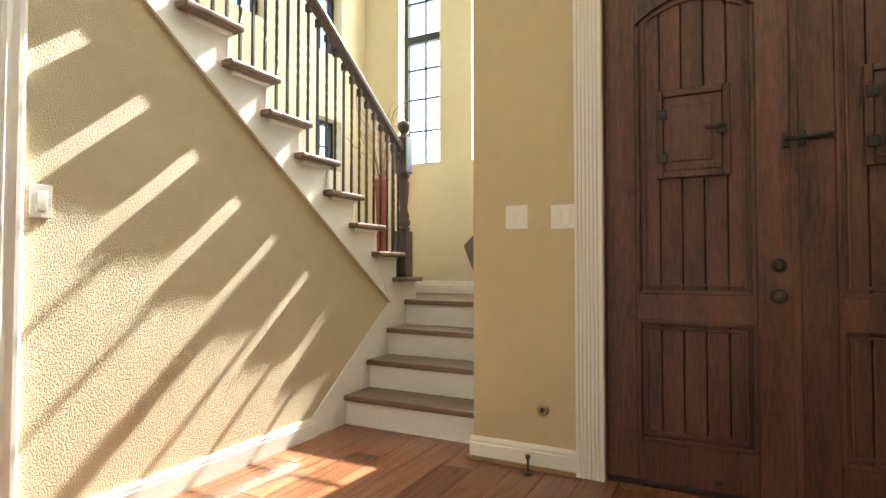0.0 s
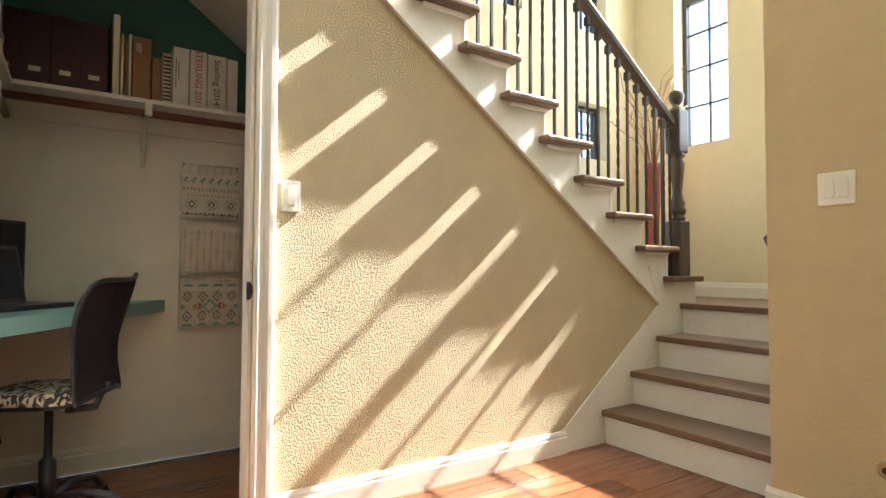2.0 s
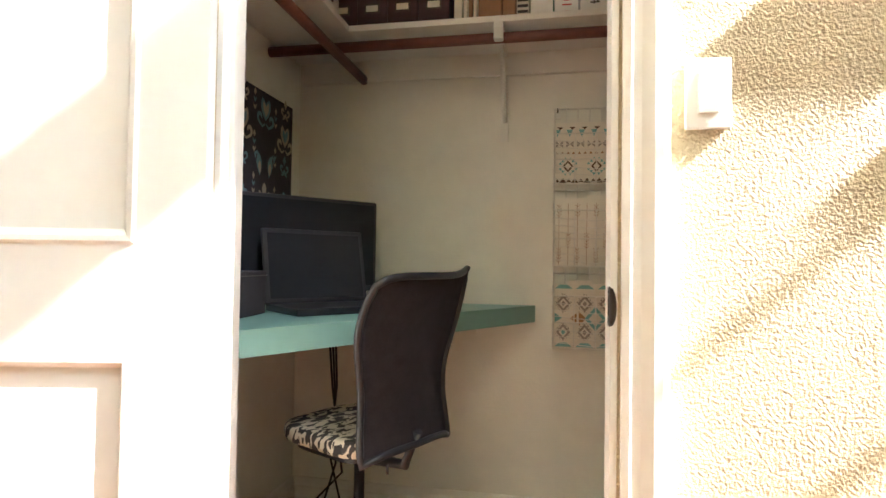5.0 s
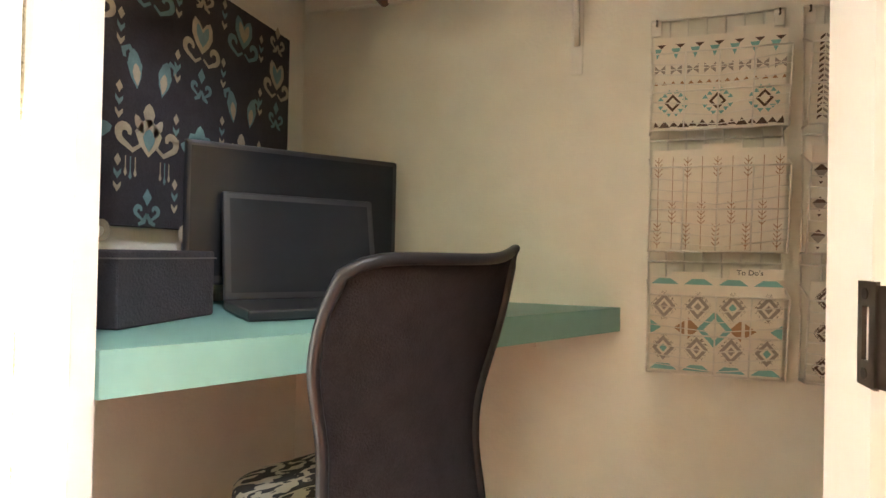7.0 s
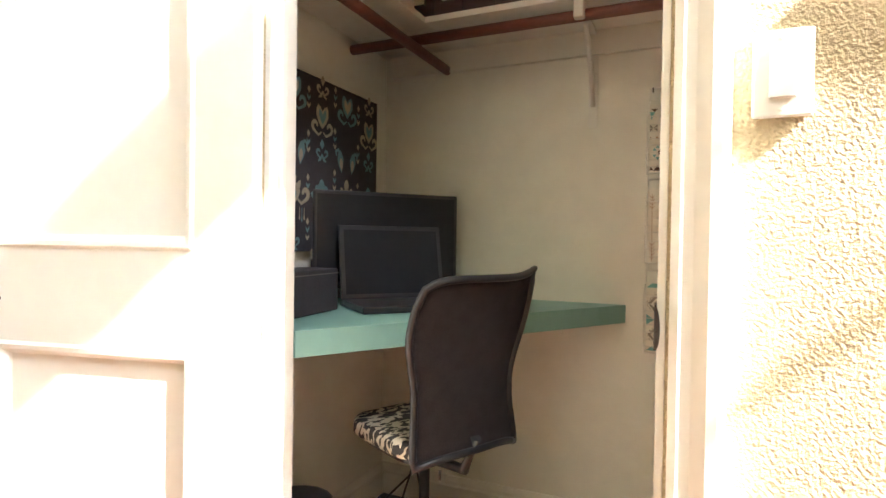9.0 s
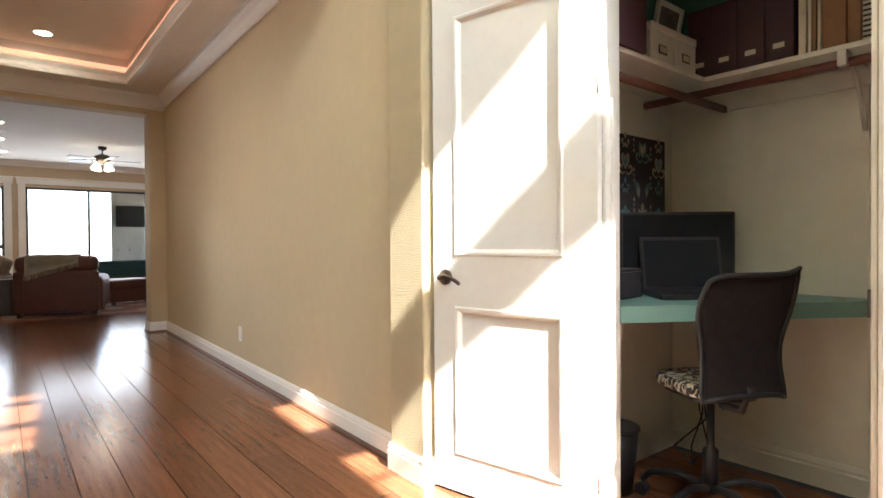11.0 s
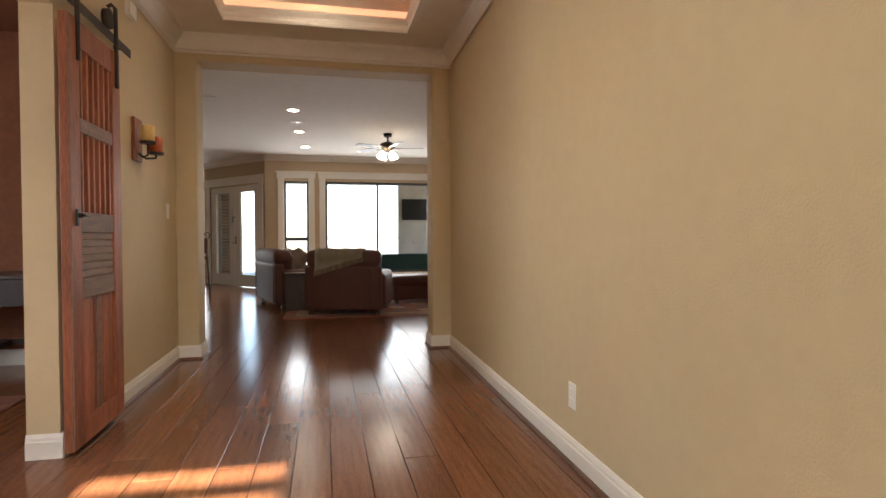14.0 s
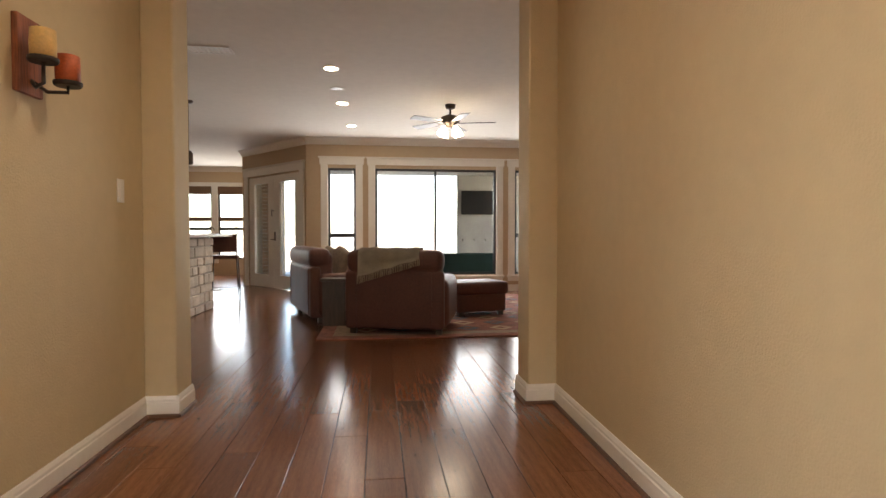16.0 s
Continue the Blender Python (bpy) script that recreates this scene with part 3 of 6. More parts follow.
# ---- front doors ----
def front_leaf(x0, x1, handed):
    d = thing("door_1" if handed > 0 else "door_2", pose(0, 0, 0), "closed dark aged mahogany front door with an arched plank panel", "door", "front doors", kind="structure")
    y0, y1 = T + 0.03, T + 0.075
    L = 0.135
    a0, a1 = x0 + L, x1 - L
    xm = (a0 + a1) / 2
    n = 12
    arc = [(a0 + (a1 - a0) * i / n, 2.135 + 0.10 * (1 - ((2 * i / n) - 1) ** 2)) for i in range(n + 1)]
    part("stile", boxes((x0, a0, y0, y1, 0.02, 2.42), bevel=0.004), mahogany, d)
    part("stile", boxes((a1, x1, y0, y1, 0.02, 2.42), bevel=0.004), mahogany, d)
    part("top_rail", prism([(a0, 2.42)] + arc + [(a1, 2.42)], "y", y0, y1), mahogany, d)
    part("lock_rail", boxes((a0, a1, y0, y1, 0.74, 0.865), bevel=0.004), mahogany, d)
    part("bottom_rail", boxes((a0, a1, y0, y1, 0.02, 0.2), bevel=0.004), mahogany, d)
    part("backing", boxes((a0, a1, y0 + 0.032, y1, 0.18, 2.25)), groove, d)
    pw = (a1 - a0 - 0.03) / 5
    for i in range(5):
        part("plank", boxes((a0 + 0.015 + pw * i + 0.0022, a0 + 0.015 + pw * (i + 1) - 0.0022, y0 + 0.018, y0 + 0.04, 0.86, 2.2), bevel=0.004), mahogany, d)
        part("plank", boxes((a0 + 0.015 + pw * i + 0.0022, a0 + 0.015 + pw * (i + 1) - 0.0022, y0 + 0.018, y0 + 0.04, 0.2, 0.745), bevel=0.004), mahogany, d)

    def ring(u0, u1, w0, w1, t, o0, o1):
        return boxes((u0, u0 + t, o0, o1, w0, w1), (u1 - t, u1, o0, o1, w0, w1), (u0 + t, u1 - t, o0, o1, w0, w0 + t), (u0 + t, u1 - t, o0, o1, w1 - t, w1), bevel=0.004)
    part("panel_moulding", ring(a0, a1, 0.2, 0.745, 0.02, y0 - 0.004, y0 + 0.03), mahogany, d)
    part("panel_moulding", boxes((a0, a0 + 0.02, y0 - 0.004, y0 + 0.03, 0.86, 2.1), (a1 - 0.02, a1, y0 - 0.004, y0 + 0.03, 0.86, 2.1), (a0 + 0.02, a1 - 0.02, y0 - 0.004, y0 + 0.03, 0.86, 0.88), bevel=0.005), mahogany, d)
    part("arch_moulding", prism([(u, w) for u, w in arc] + [(u, w - 0.03) for u, w in reversed(arc)], "y", y0 - 0.003, y0 + 0.03), mahogany, d)
    part("inner_bead", ring(a0 + 0.034, a1 - 0.034, 0.234, 0.711, 0.012, y0 + 0.006, y0 + 0.03), mahogany, d)
    part("inner_bead", boxes((a0 + 0.034, a0 + 0.046, y0 + 0.006, y0 + 0.03, 0.894, 2.12), (a1 - 0.046, a1 - 0.034, y0 + 0.006, y0 + 0.03, 0.894, 2.12), (a0 + 0.046, a1 - 0.046, y0 + 0.006, y0 + 0.03, 0.894, 0.906), bevel=0.003), mahogany, d)
    part("inner_arch", prism([(u, w - 0.045) for u, w in arc[1:-1]] + [(u, w - 0.06) for u, w in reversed(arc[1:-1])], "y", y0 + 0.006, y0 + 0.03), mahogany, d)
    part("rail_bead", boxes((x0 + 0.012, a1 + 0.02, y0 - 0.003, y0 + 0.004, 0.80, 0.806)), mahogany, d)
    hx0, hx1 = xm - 0.15, xm + 0.15
    part("hatch_frame", ring(hx0, hx1, 1.38, 1.775, 0.03, y0 - 0.016, y0 + 0.03), mahogany, d)
    hatch = part("hatch", boxes((hx0 + 0.032, hx1 - 0.032, y0 - 0.008, y0 + 0.03, 1.412, 1.743), bevel=0.004), mahogany, d)
    part("hatch_panel", boxes((hx0 + 0.06, hx1 - 0.07, y0 - 0.016, y0 - 0.006, 1.45, 1.70), bevel=0.005), mahogany, hatch)
    for z in (1.47, 1.665):
        part("hatch_hinge", boxes((hx0 + 0.006, hx0 + 0.05, y0 - 0.022, y0 - 0.014, z - 0.022, z + 0.022), bevel=0.006), iron, hatch)
    part("hatch_latch", join(boxes((hx1 - 0.05, hx1 - 0.012, y0 - 0.026, y0 - 0.016, 1.56, 1.60), bevel=0.004), tube([(hx1 - 0.10, y0 - 0.03, 1.59), (hx1 - 0.02, y0 - 0.03, 1.585)], 0.006)), iron, hatch)
    return d


DM = 0.306
left = front_leaf(-0.452, DM - 0.004, 1)
right = front_leaf(DM + 0.004, 1.066, -1)
part("astragal", boxes((DM - 0.016, DM + 0.016, T + 0.018, T + 0.032, 0.02, 2.42), bevel=0.006), mahogany, left)
yk = T + 0.03
part("door_knob", join(turned([(0.001, 0), (0.02, 0.004), (0.028, 0.02), (0.027, 0.03), (0.016, 0.04), (0.011, 0.05), (0.011, 0.065), (0.03, 0.068), (0.032, 0.075)])), bronze, left, "dark bronze door knob").matrix_local = pose(0.243, yk - 0.075, 0.863, -90, 0, 0)
part("deadbolt", join(turned([(0.012, 0), (0.012, 0.012), (0.027, 0.014), (0.03, 0.03)]), boxes((-0.005, 0.005, -0.016, 0.016, -0.012, 0.0), bevel=0.002)), bronze, left, "round bronze deadbolt").matrix_local = pose(0.245, yk - 0.03, 0.99, -90, 0, 0)
part("slide_bolt", join(boxes((0.262, 0.292, yk - 0.014, yk, 1.475, 1.54), (0.312, 0.345, yk - 0.014, yk, 1.475, 1.54), bevel=0.006), tube([(0.27, yk - 0.02, 1.507), (0.435, yk - 0.02, 1.514)], 0.008), boxes((0.37, 0.435, yk - 0.016, yk, 1.498, 1.53), bevel=0.003)), iron, left, "iron slide bolt across both doors")
part("floor_bolt", boxes((-0.01, 0.03, yk - 0.012, yk, 0.05, 0.075), bevel=0.005), bronze, left)
for z in (0.3, 0.93, 1.57, 2.2):
    part("hinge", tube([(-0.458, T + 0.022, z - 0.05), (-0.458, T + 0.022, z + 0.05)], 0.008), iron, left)
structure("threshold", boxes((-0.456, 1.07, T + 0.01, T + 0.16, 0.0, 0.02), bevel=0.004), groove, "dark door threshold", "threshold")
# added dark sheet, out of view, blocks daylight through the door gaps
structure("door_backing", boxes((-0.6, 1.3, T + 0.17, T + 0.2, 0, 2.6)), groove, "unseen dark sheet added behind the front doors", "wall")


def fluted(name, x0, x1, y, z1):
    """A casing with long flutes, standing off a wall that faces -y."""
    pts, n = [(x0, y), (x0, y - 0.028)], 6
    fw = (x1 - x0 - 0.02) / n
    for i in range(n):
        a = x0 + 0.01 + fw * i
        pts += [(a + 0.004, y - 0.028), (a + 0.007, y - 0.02), (a + fw - 0.005, y - 0.02), (a + fw - 0.002, y - 0.028)]
    pts += [(x1, y - 0.028), (x1, y)]
    return structure(name, prism(pts, "z", 0.0, z1), white, "white fluted casing beside the front door", "casing")


fluted("casing_1", -0.586, -0.458, T - 0.001, 2.55)
fluted("casing_2", 1.072, 1.2, T - 0.001, 2.55)
structure("casing_3", boxes((-0.456, 1.07, T - 0.03, T - 0.001, 2.44, 2.55), bevel=0.006), white, "white head casing over the front doors", "casing")
structure("door_jamb", boxes((-0.4555, -0.452, T + 0.0, T + 0.15, 0.02, 2.44), (1.066, 1.0695, T + 0.0, T + 0.15, 0.02, 2.44), (-0.452, 1.066, T + 0.08, T + 0.15, 2.42, 2.438)), mahogany, "mahogany door jamb", "door frame")


def switch_plate(m, gangs, label):
    """A wall plate facing +z of its own pose."""
    w = 0.072 if gangs == 1 else 0.118
    t = thing("light_switch", m, label, "light switch")
    part("plate", boxes((-w / 2, w / 2, -0.059, 0.059, 0, 0.007), bevel=0.003), plate, t)
    for i in range(gangs):
        x = (i - (gangs - 1) / 2) * 0.046
        part("rocker", boxes((x - 0.0165, x + 0.0165, -0.034, 0.034, 0.007, 0.0115), bevel=0.002), plate, t)
        for z in (-0.048, 0.048):
            part("screw", turned([(0.0032, 0.007), (0.0032, 0.0085)], (x, z, 0), 8), plate, t)
    return t


switch_plate(pose(-0.882, T - 0.0005, 1.232, 90, 0, 0), 2, "white double light switch plate on tan wall")
switch_plate(pose(-0.648, T - 0.0005, 1.226, 90, 0, 0), 2, "white double light switch plate beside the door casing")
switch_plate(pose(W + 0.0005, 1.005, 1.215, 90, 0, 90), 1, "white light switch in sunlight beside the closet")
switch_plate(pose(LW - 0.0005, -5.60, 1.235, 90, 0, -90), 1, "white light switch on the hall wall")
coax = thing("wall_jack", pose(-0.753, T - 0.0005, 0.287, 90, 0, 0), "round brass wall jack low on the tan wall", "jack")
part("ring", turned([(0.03, 0), (0.03, 0.006), (0.022, 0.01)]), mat("aged_brass", (0.40, 0.33, 0.20), 0.35, metal=0.9), coax)
part("socket", turned([(0.012, 0.01), (0.012, 0.016)]), iron, coax)
stop = thing("door_stop", pose(-0.80, T - 0.09, 0.0), "small dark bronze door stop on the floor", "door stop")
part("base", turned([(0.022, 0), (0.022, 0.006), (0.012, 0.014)]), bronze, stop)
part("stem", turned([(0.007, 0.012), (0.006, 0.07), (0.012, 0.075), (0.012, 0.09)]), bronze, stop)
outlet = thing("outlet", HALL @ pose(0.0005, 2.70, 0.305, 90, 0, 90), "white electrical outlet on tan hall wall", "outlet")
part("plate", boxes((-0.036, 0.036, -0.058, 0.058, 0, 0.006), bevel=0.003), plate, outlet)
for z in (-0.022, 0.022):
    part("socket", boxes((-0.017, 0.017, z - 0.014, z + 0.014, 0.006, 0.009), bevel=0.002), plate, outlet)

# ---- closet door and casing ----
CAS = [(0.0, 0.0), (0.0, 0.012), (0.012, 0.02), (0.03, 0.017), (0.05, 0.022), (0.064, 0.022), (0.075, 0.018), (0.075, 0.0)]
structure("casing_4", prism([(W + 0.001 + o, J1 + 0.005 + a) for a, o in CAS], "z", 0, 2.15), white, "white moulded casing of the closet", "casing")
structure("casing_5", prism([(W + 0.001 + o, J0 - 0.005 - a) for a, o in CAS], "z", 0, 2.15), white, "white moulded casing of the closet", "casing")
structure("casing_6", boxes((W + 0.001, W + 0.022, J0 - 0.005, J1 + 0.005, 2.05, 2.15), bevel=0.005), white, "white head casing of the closet", "casing")
structure("closet_jamb", boxes((W - 0.08, W + 0.001, J1 - 0.012, J1 - 0.0005, 0, 2.03), (W - 0.08, W + 0.001, J0 + 0.0005, J0 + 0.012, 0, 2.03), (W - 0.08, W + 0.001, J0 + 0.012, J1 - 0.012, 2.03, 2.0395)), white, "white closet door jamb", "door frame")
strike = thing("strike_plate", pose(W + 0.012, J1 - 0.0125, 0.862), "dark bronze strike plate with a rounded lip on the closet jamb", "strike plate")
part("plate", slab("y", 0, -0.0025, -0.024, 0.002, -0.033, 0.033, [(-0.017, -0.007, -0.017, 0.017)]), bronze, strike)
bm = bmesh.new()
lip = []
for i in range(13):
    w_ = -0.031 + 0.062 * i / 12
    reach = 0.024 * math.sqrt(max(0.0, 1 - (w_ / 0.034) ** 2)) + 0.001
    lip.append([bm.verts.new((0.002 + reach * f, -0.0025 + 0.009 * f * f * reach / 0.024, w_)) for f in (0, 0.33, 0.66, 1)])
for a, b in zip(lip, lip[1:]):
    for q in range(3):
        bm.faces.new((a[q], a[q + 1], b[q + 1], b[q])).smooth = True
bmesh.ops.solidify(bm, geom=bm.faces[:], thickness=0.0022)
part("lip", bm, bronze, strike)
for z in (-0.025, 0.025):
    part("screw", turned([(0.0038, 0), (0.0038, 0.0012)], n=10), iron, strike).matrix_local = pose(-0.012, -0.0022, z, 90, 0, 0)

LEN = 0.715
leaf = thing("door_3", pose(-2.048, 0.125, 0.012, 0, 0, -90 + 11.9), "open white two-panel closet door folded back on the wall", "door", kind="structure")
# local x runs from the hinge to the lever side; +y faces the hall
TH = 0.036


def leaf_ring(u0, u1, w0, w1):
    pr = [(0.0, 0.0), (0.006, 0.006), (0.016, 0.004), (0.024, -0.008), (0.028, -0.012)]
    bm = bmesh.new()
    rings = []
    for p, o in pr:
        rings.append([bm.verts.new(q) for q in ((u0 + p, TH / 2 + o, w0 + p), (u1 - p, TH / 2 + o, w0 + p), (u1 - p, TH / 2 + o, w1 - p), (u0 + p, TH / 2 + o, w1 - p))])
    for a, b in zip(rings, rings[1:]):
        for i in range(4):
            bm.faces.new((a[i], a[(i + 1) % 4], b[(i + 1) % 4], b[i]))
    bm.faces.new(rings[-1])
    bmesh.ops.recalc_face_normals(bm, faces=bm.faces)
    return bm


PX0, PX1 = 0.125, 0.605
body = slab("y", TH / 2, -TH + 0.002, 0.0, LEN, 0.0, 2.02, [(PX0, PX1, 0.15, 0.745), (PX0, PX1, 0.945, 1.90)])
part("leaf_frame", body, door_white, leaf)
part("panel", leaf_ring(PX0, PX1, 0.15, 0.745), door_white, leaf)
part("panel", leaf_ring(PX0, PX1, 0.945, 1.90), door_white, leaf)
part("panel_back", boxes((PX0 - 0.002, PX1 + 0.002, -TH / 2 + 0.004, -TH / 2 + 0.01, 0.145, 1.905)), door_white, leaf)
lever = part("door_lever", join(turned([(0.032, 0), (0.032, 0.008), (0.022, 0.012), (0.011, 0.016), (0.011, 0.045)])), bronze, leaf, "dark bronze lever handle")
lever.matrix_local = pose(LEN - 0.065, TH / 2 + 0.001, 0.86, -90, 0, 0)
part("lever_arm", tube([(LEN - 0.065, TH / 2 + 0.043, 0.86), (LEN - 0.09, TH / 2 + 0.046, 0.866), (LEN - 0.12, TH / 2 + 0.046, 0.862), (LEN - 0.15, TH / 2 + 0.044, 0.848), (LEN - 0.165, TH / 2 + 0.044, 0.838)], 0.008), bronze, leaf)
for z in (0.2, 1.53):
    part("hinge", tube([(-0.003, TH / 2 - 0.002, z - 0.04), (-0.003, TH / 2 - 0.002, z + 0.04)], 0.004, 10), plate, leaf, "white painted hinge")
structure("door_stop_strip", boxes((W - 0.042, W - 0.026, J0 + 0.012, J0 + 0.022, 0, 1.50), bevel=0.002), white, "white stop strip on the closet jamb", "door frame")

# ---- closet contents ----
DZ = 0.785
desk = thing("corner_desk", pose(0, 0, 0), "teal painted corner desk fixed to the closet walls", "desk")
part("top", prism([(CB + 0.002, CL + 0.002), (W - 0.083, CL + 0.002), (W - 0.083, 0.125), (CB + 0.002, 0.705)], "z", DZ - 0.058, DZ), teal, desk)
part("cleat", boxes((CB + 0.002, CB + 0.022, CL + 0.02, 0.5, DZ - 0.11, DZ - 0.06)), closet_paint, desk)

SZ = 1.705
shelf = thing("closet_shelf", pose(0, 0, 0), "white L-shaped closet shelf with brackets", "shelf")
part("board", boxes((CB + 0.001, -2.82, CL + 0.3, 1.85, SZ - 0.02, SZ), (CB + 0.001, W - 0.12, CL + 0.001, CL + 0.3, SZ - 0.02, SZ), bevel=0.002), white, shelf)
part("cleat", boxes((CB + 0.001, CB + 0.018, CL + 0.02, 1.85, SZ - 0.10, SZ - 0.021)), closet_paint, shelf)
part("bracket", join(boxes((CB + 0.001, CB + 0.006, 0.575, 0.605, SZ - 0.34, SZ - 0.02), (CB + 0.006, -2.83, 0.58, 0.60, SZ - 0.035, SZ - 0.02), bevel=0.002), tube([(CB + 0.01, 0.59, SZ - 0.27), (CB + 0.06, 0.59, SZ - 0.16), (CB + 0.16, 0.59, SZ - 0.05)], 0.008), boxes((-2.875, -2.815, 0.575, 0.605, SZ - 0.075, SZ - 0.018), bevel=0.004)), white, shelf, "white metal shelf bracket")
rod = thing("closet_rod", pose(0, 0, 0), "reddish wooden closet rod under the shelf", "rod")
part("pole", tube([(-2.85, CL + 0.005, SZ - 0.06), (-2.85, 1.85, SZ - 0.06)], 0.017, 12), rod_wood, rod)
rod2 = thing("closet_rod", pose(0, 0, 0), "reddish wooden closet rod under the shelf", "rod")
part("pole", tube([(CB + 0.005, 0.06, SZ - 0.09), (W - 0.12, 0.06, SZ - 0.09)], 0.017, 12), rod_wood, rod2)


def file_box(x, y, m, label="dark maroon magazine box with a label holder"):
    t = thing("magazine_box", pose(x, y, SZ + 0.001), label, "box", "magazine boxes")
    part("shell", boxes((-0.24, 0, 0, 0.102, 0, 0.30), bevel=0.003), m, t)
    part("label_holder", boxes((0.0, 0.003, 0.026, 0.076, 0.045, 0.075), bevel=0.001), bronze, t)
    part("label_card", boxes((0.003, 0.0045, 0.031, 0.071, 0.05, 0.07)), paper, t)


for i in range(4):
    file_box(-2.845, 0.015 + i * 0.104, maroon)
t = thing("magazine_box", pose(-2.36, CL + 0.03, SZ + 0.001), "dark maroon storage box jutting over the shelf edge", "box")
part("shell", boxes((0, 0.2, 0, 0.28, 0, 0.30), bevel=0.003), maroon, t)
part("label_holder", boxes((-0.003, 0, 0.17, 0.22, 0.2, 0.23)), bronze, t)
part("label_card", boxes((-0.0045, -0.003, 0.175, 0.215, 0.205, 0.225)), paper, t)
for bx, lab in ((-2.72, "white storage box with a label holder"), (-2.54, "white storage box beside a dark box")):
    t = thing("storage_box", pose(bx, CL + 0.03, SZ + 0.001), lab, "box", "white shelf boxes")
    part("body", boxes((-0.085, 0.085, 0, 0.24, 0, 0.13), bevel=0.003), plate, t)
    part("lid", boxes((-0.088, 0.088, -0.003, 0.243, 0.131, 0.16), bevel=0.003), plate, t)
    part("label_holder", boxes((-0.03, 0.03, 0.24, 0.243, 0.045, 0.08), bevel=0.001), bronze, t)
    part("label_card", boxes((-0.024, 0.024, 0.243, 0.2445, 0.051, 0.074)), paper, t)
pf = thing("photo_frame", pose(-2.74, CL + 0.17, SZ + 0.162, -12, 0, 0), "white photo frame leaning on a white box", "picture frame")
part("frame", slab("y", 0, -0.015, -0.1, 0.1, 0, 0.16, [(-0.08, 0.08, 0.02, 0.14)]), plate, pf)
part("photo", boxes((-0.081, 0.081, -0.012, -0.009, 0.019, 0.141)), mat("faded_photo", (0.20, 0.19, 0.16), 0.4, vary=0.7, scale=14), pf)
y = 0.445
BOOKS = [(0.028, 0.36, paper, "white", "thin tall white paper folder"), (0.013, 0.28, paper, "", "thin cream paper file folder"), (0.012, 0.27, kraft, "", "thin brown kraft file folder"), (0.013, 0.285, paper, "", "thin cream paper file folder"), (0.075, 0.28, kraft, "tag", "orange brown binder with a label"),
         (0.04, 0.2, kraft, "", "small brown cloth bound book"), (0.04, 0.23, paper, "wire", "wire bound cream paper notebook"), (0.07, 0.27, plate, "bars", "white binder with handwriting"), (0.074, 0.27, plate, "STERLING 2011", "white binder with coloured lettering"),
         (0.088, 0.265, plate, "Sterling 2014", "white binder with black lettering"), (0.05, 0.26, plate, "", "plain white upright ring binder")]
ink = mat("black_ink", (0.02, 0.02, 0.022), 0.6)
red_ink = mat("red_ink", (0.5, 0.04, 0.03), 0.6)
for w, h, m, tx, lab in BOOKS:
    t = thing("binder", pose(-2.84, y, SZ + 0.001), lab, "binder", "binders on the closet shelf")
    part("cover", boxes((-0.22, 0, 0.001, w - 0.001, 0, h), bevel=0.002), m, t)
    if len(tx) > 5:
        c = bpy.data.curves.new("lettering", "FONT")
        c.body, c.size, c.extrude, c.align_x, c.align_y = tx, 0.042, 0.0004, "CENTER", "CENTER"
        c.materials.append(red_ink if tx.isupper() else ink)
        ob = new("lettering", c)
        ob.parent = t
        ob.matrix_local = Matrix(((0, 0, 1, 0.0012), (0, 1, 0, w / 2), (-1, 0, 0, h / 2), (0, 0, 0, 1))) @ pose(0, 0, 0)
    elif tx in ("bars", "tag"):
        part("lettering", boxes((0, 0.001, 0.012, 0.015, h * 0.3, h * 0.8), (0, 0.001, 0.024, 0.027, h * 0.45, h * 0.75)) if tx == "bars" else boxes((0, 0.001, 0.014, 0.036, h * 0.75, h * 0.9)), ink if tx == "bars" else paper, t)
    elif tx == "wire":
        part("spiral", join(*[boxes((0, 0.006, 0.004, w - 0.004, 0.01 + i * 0.018, 0.016 + i * 0.018)) for i in range(12)]), iron, t)
    y += w + 0.003

art = thing("wall_art", pose(-2.66, CL + 0.002, 1.218), "dark scroll-patterned cloth panel above the desk", "wall art")
navy = mat("dark_navy_cloth", (0.038, 0.034, 0.043), 0.85, vary=0.25, scale=30, bump=0.5, bscale=300)
part("panel", boxes((-0.335, 0.34, 0, 0.02, -0.272, 0.272), bevel=0.003), navy, art)
cloth_inks = (mat("cream_print", (0.44, 0.38, 0.28), 0.85, vary=0.2, scale=60), mat("slate_blue_print", (0.16, 0.27, 0.28), 0.85, vary=0.2, scale=60))


def petal(u, w, ang_, l, b, at):
    pts = [(0, 0), (b * 0.7, l * 0.3), (b, l * 0.6), (b * 0.55, l * 0.88), (0, l), (-b * 0.55, l * 0.88), (-b, l * 0.6), (-b * 0.7, l * 0.3)]
    c_, s_ = math.cos(ang_), math.sin(ang_)
    return flat([(u + p * c_ - q * s_, w + p * s_ + q * c_) for p, q in pts], "y", at)


CLOTH = [cloth_inks[0], cloth_inks[1]]
A_FACE = 0.0205


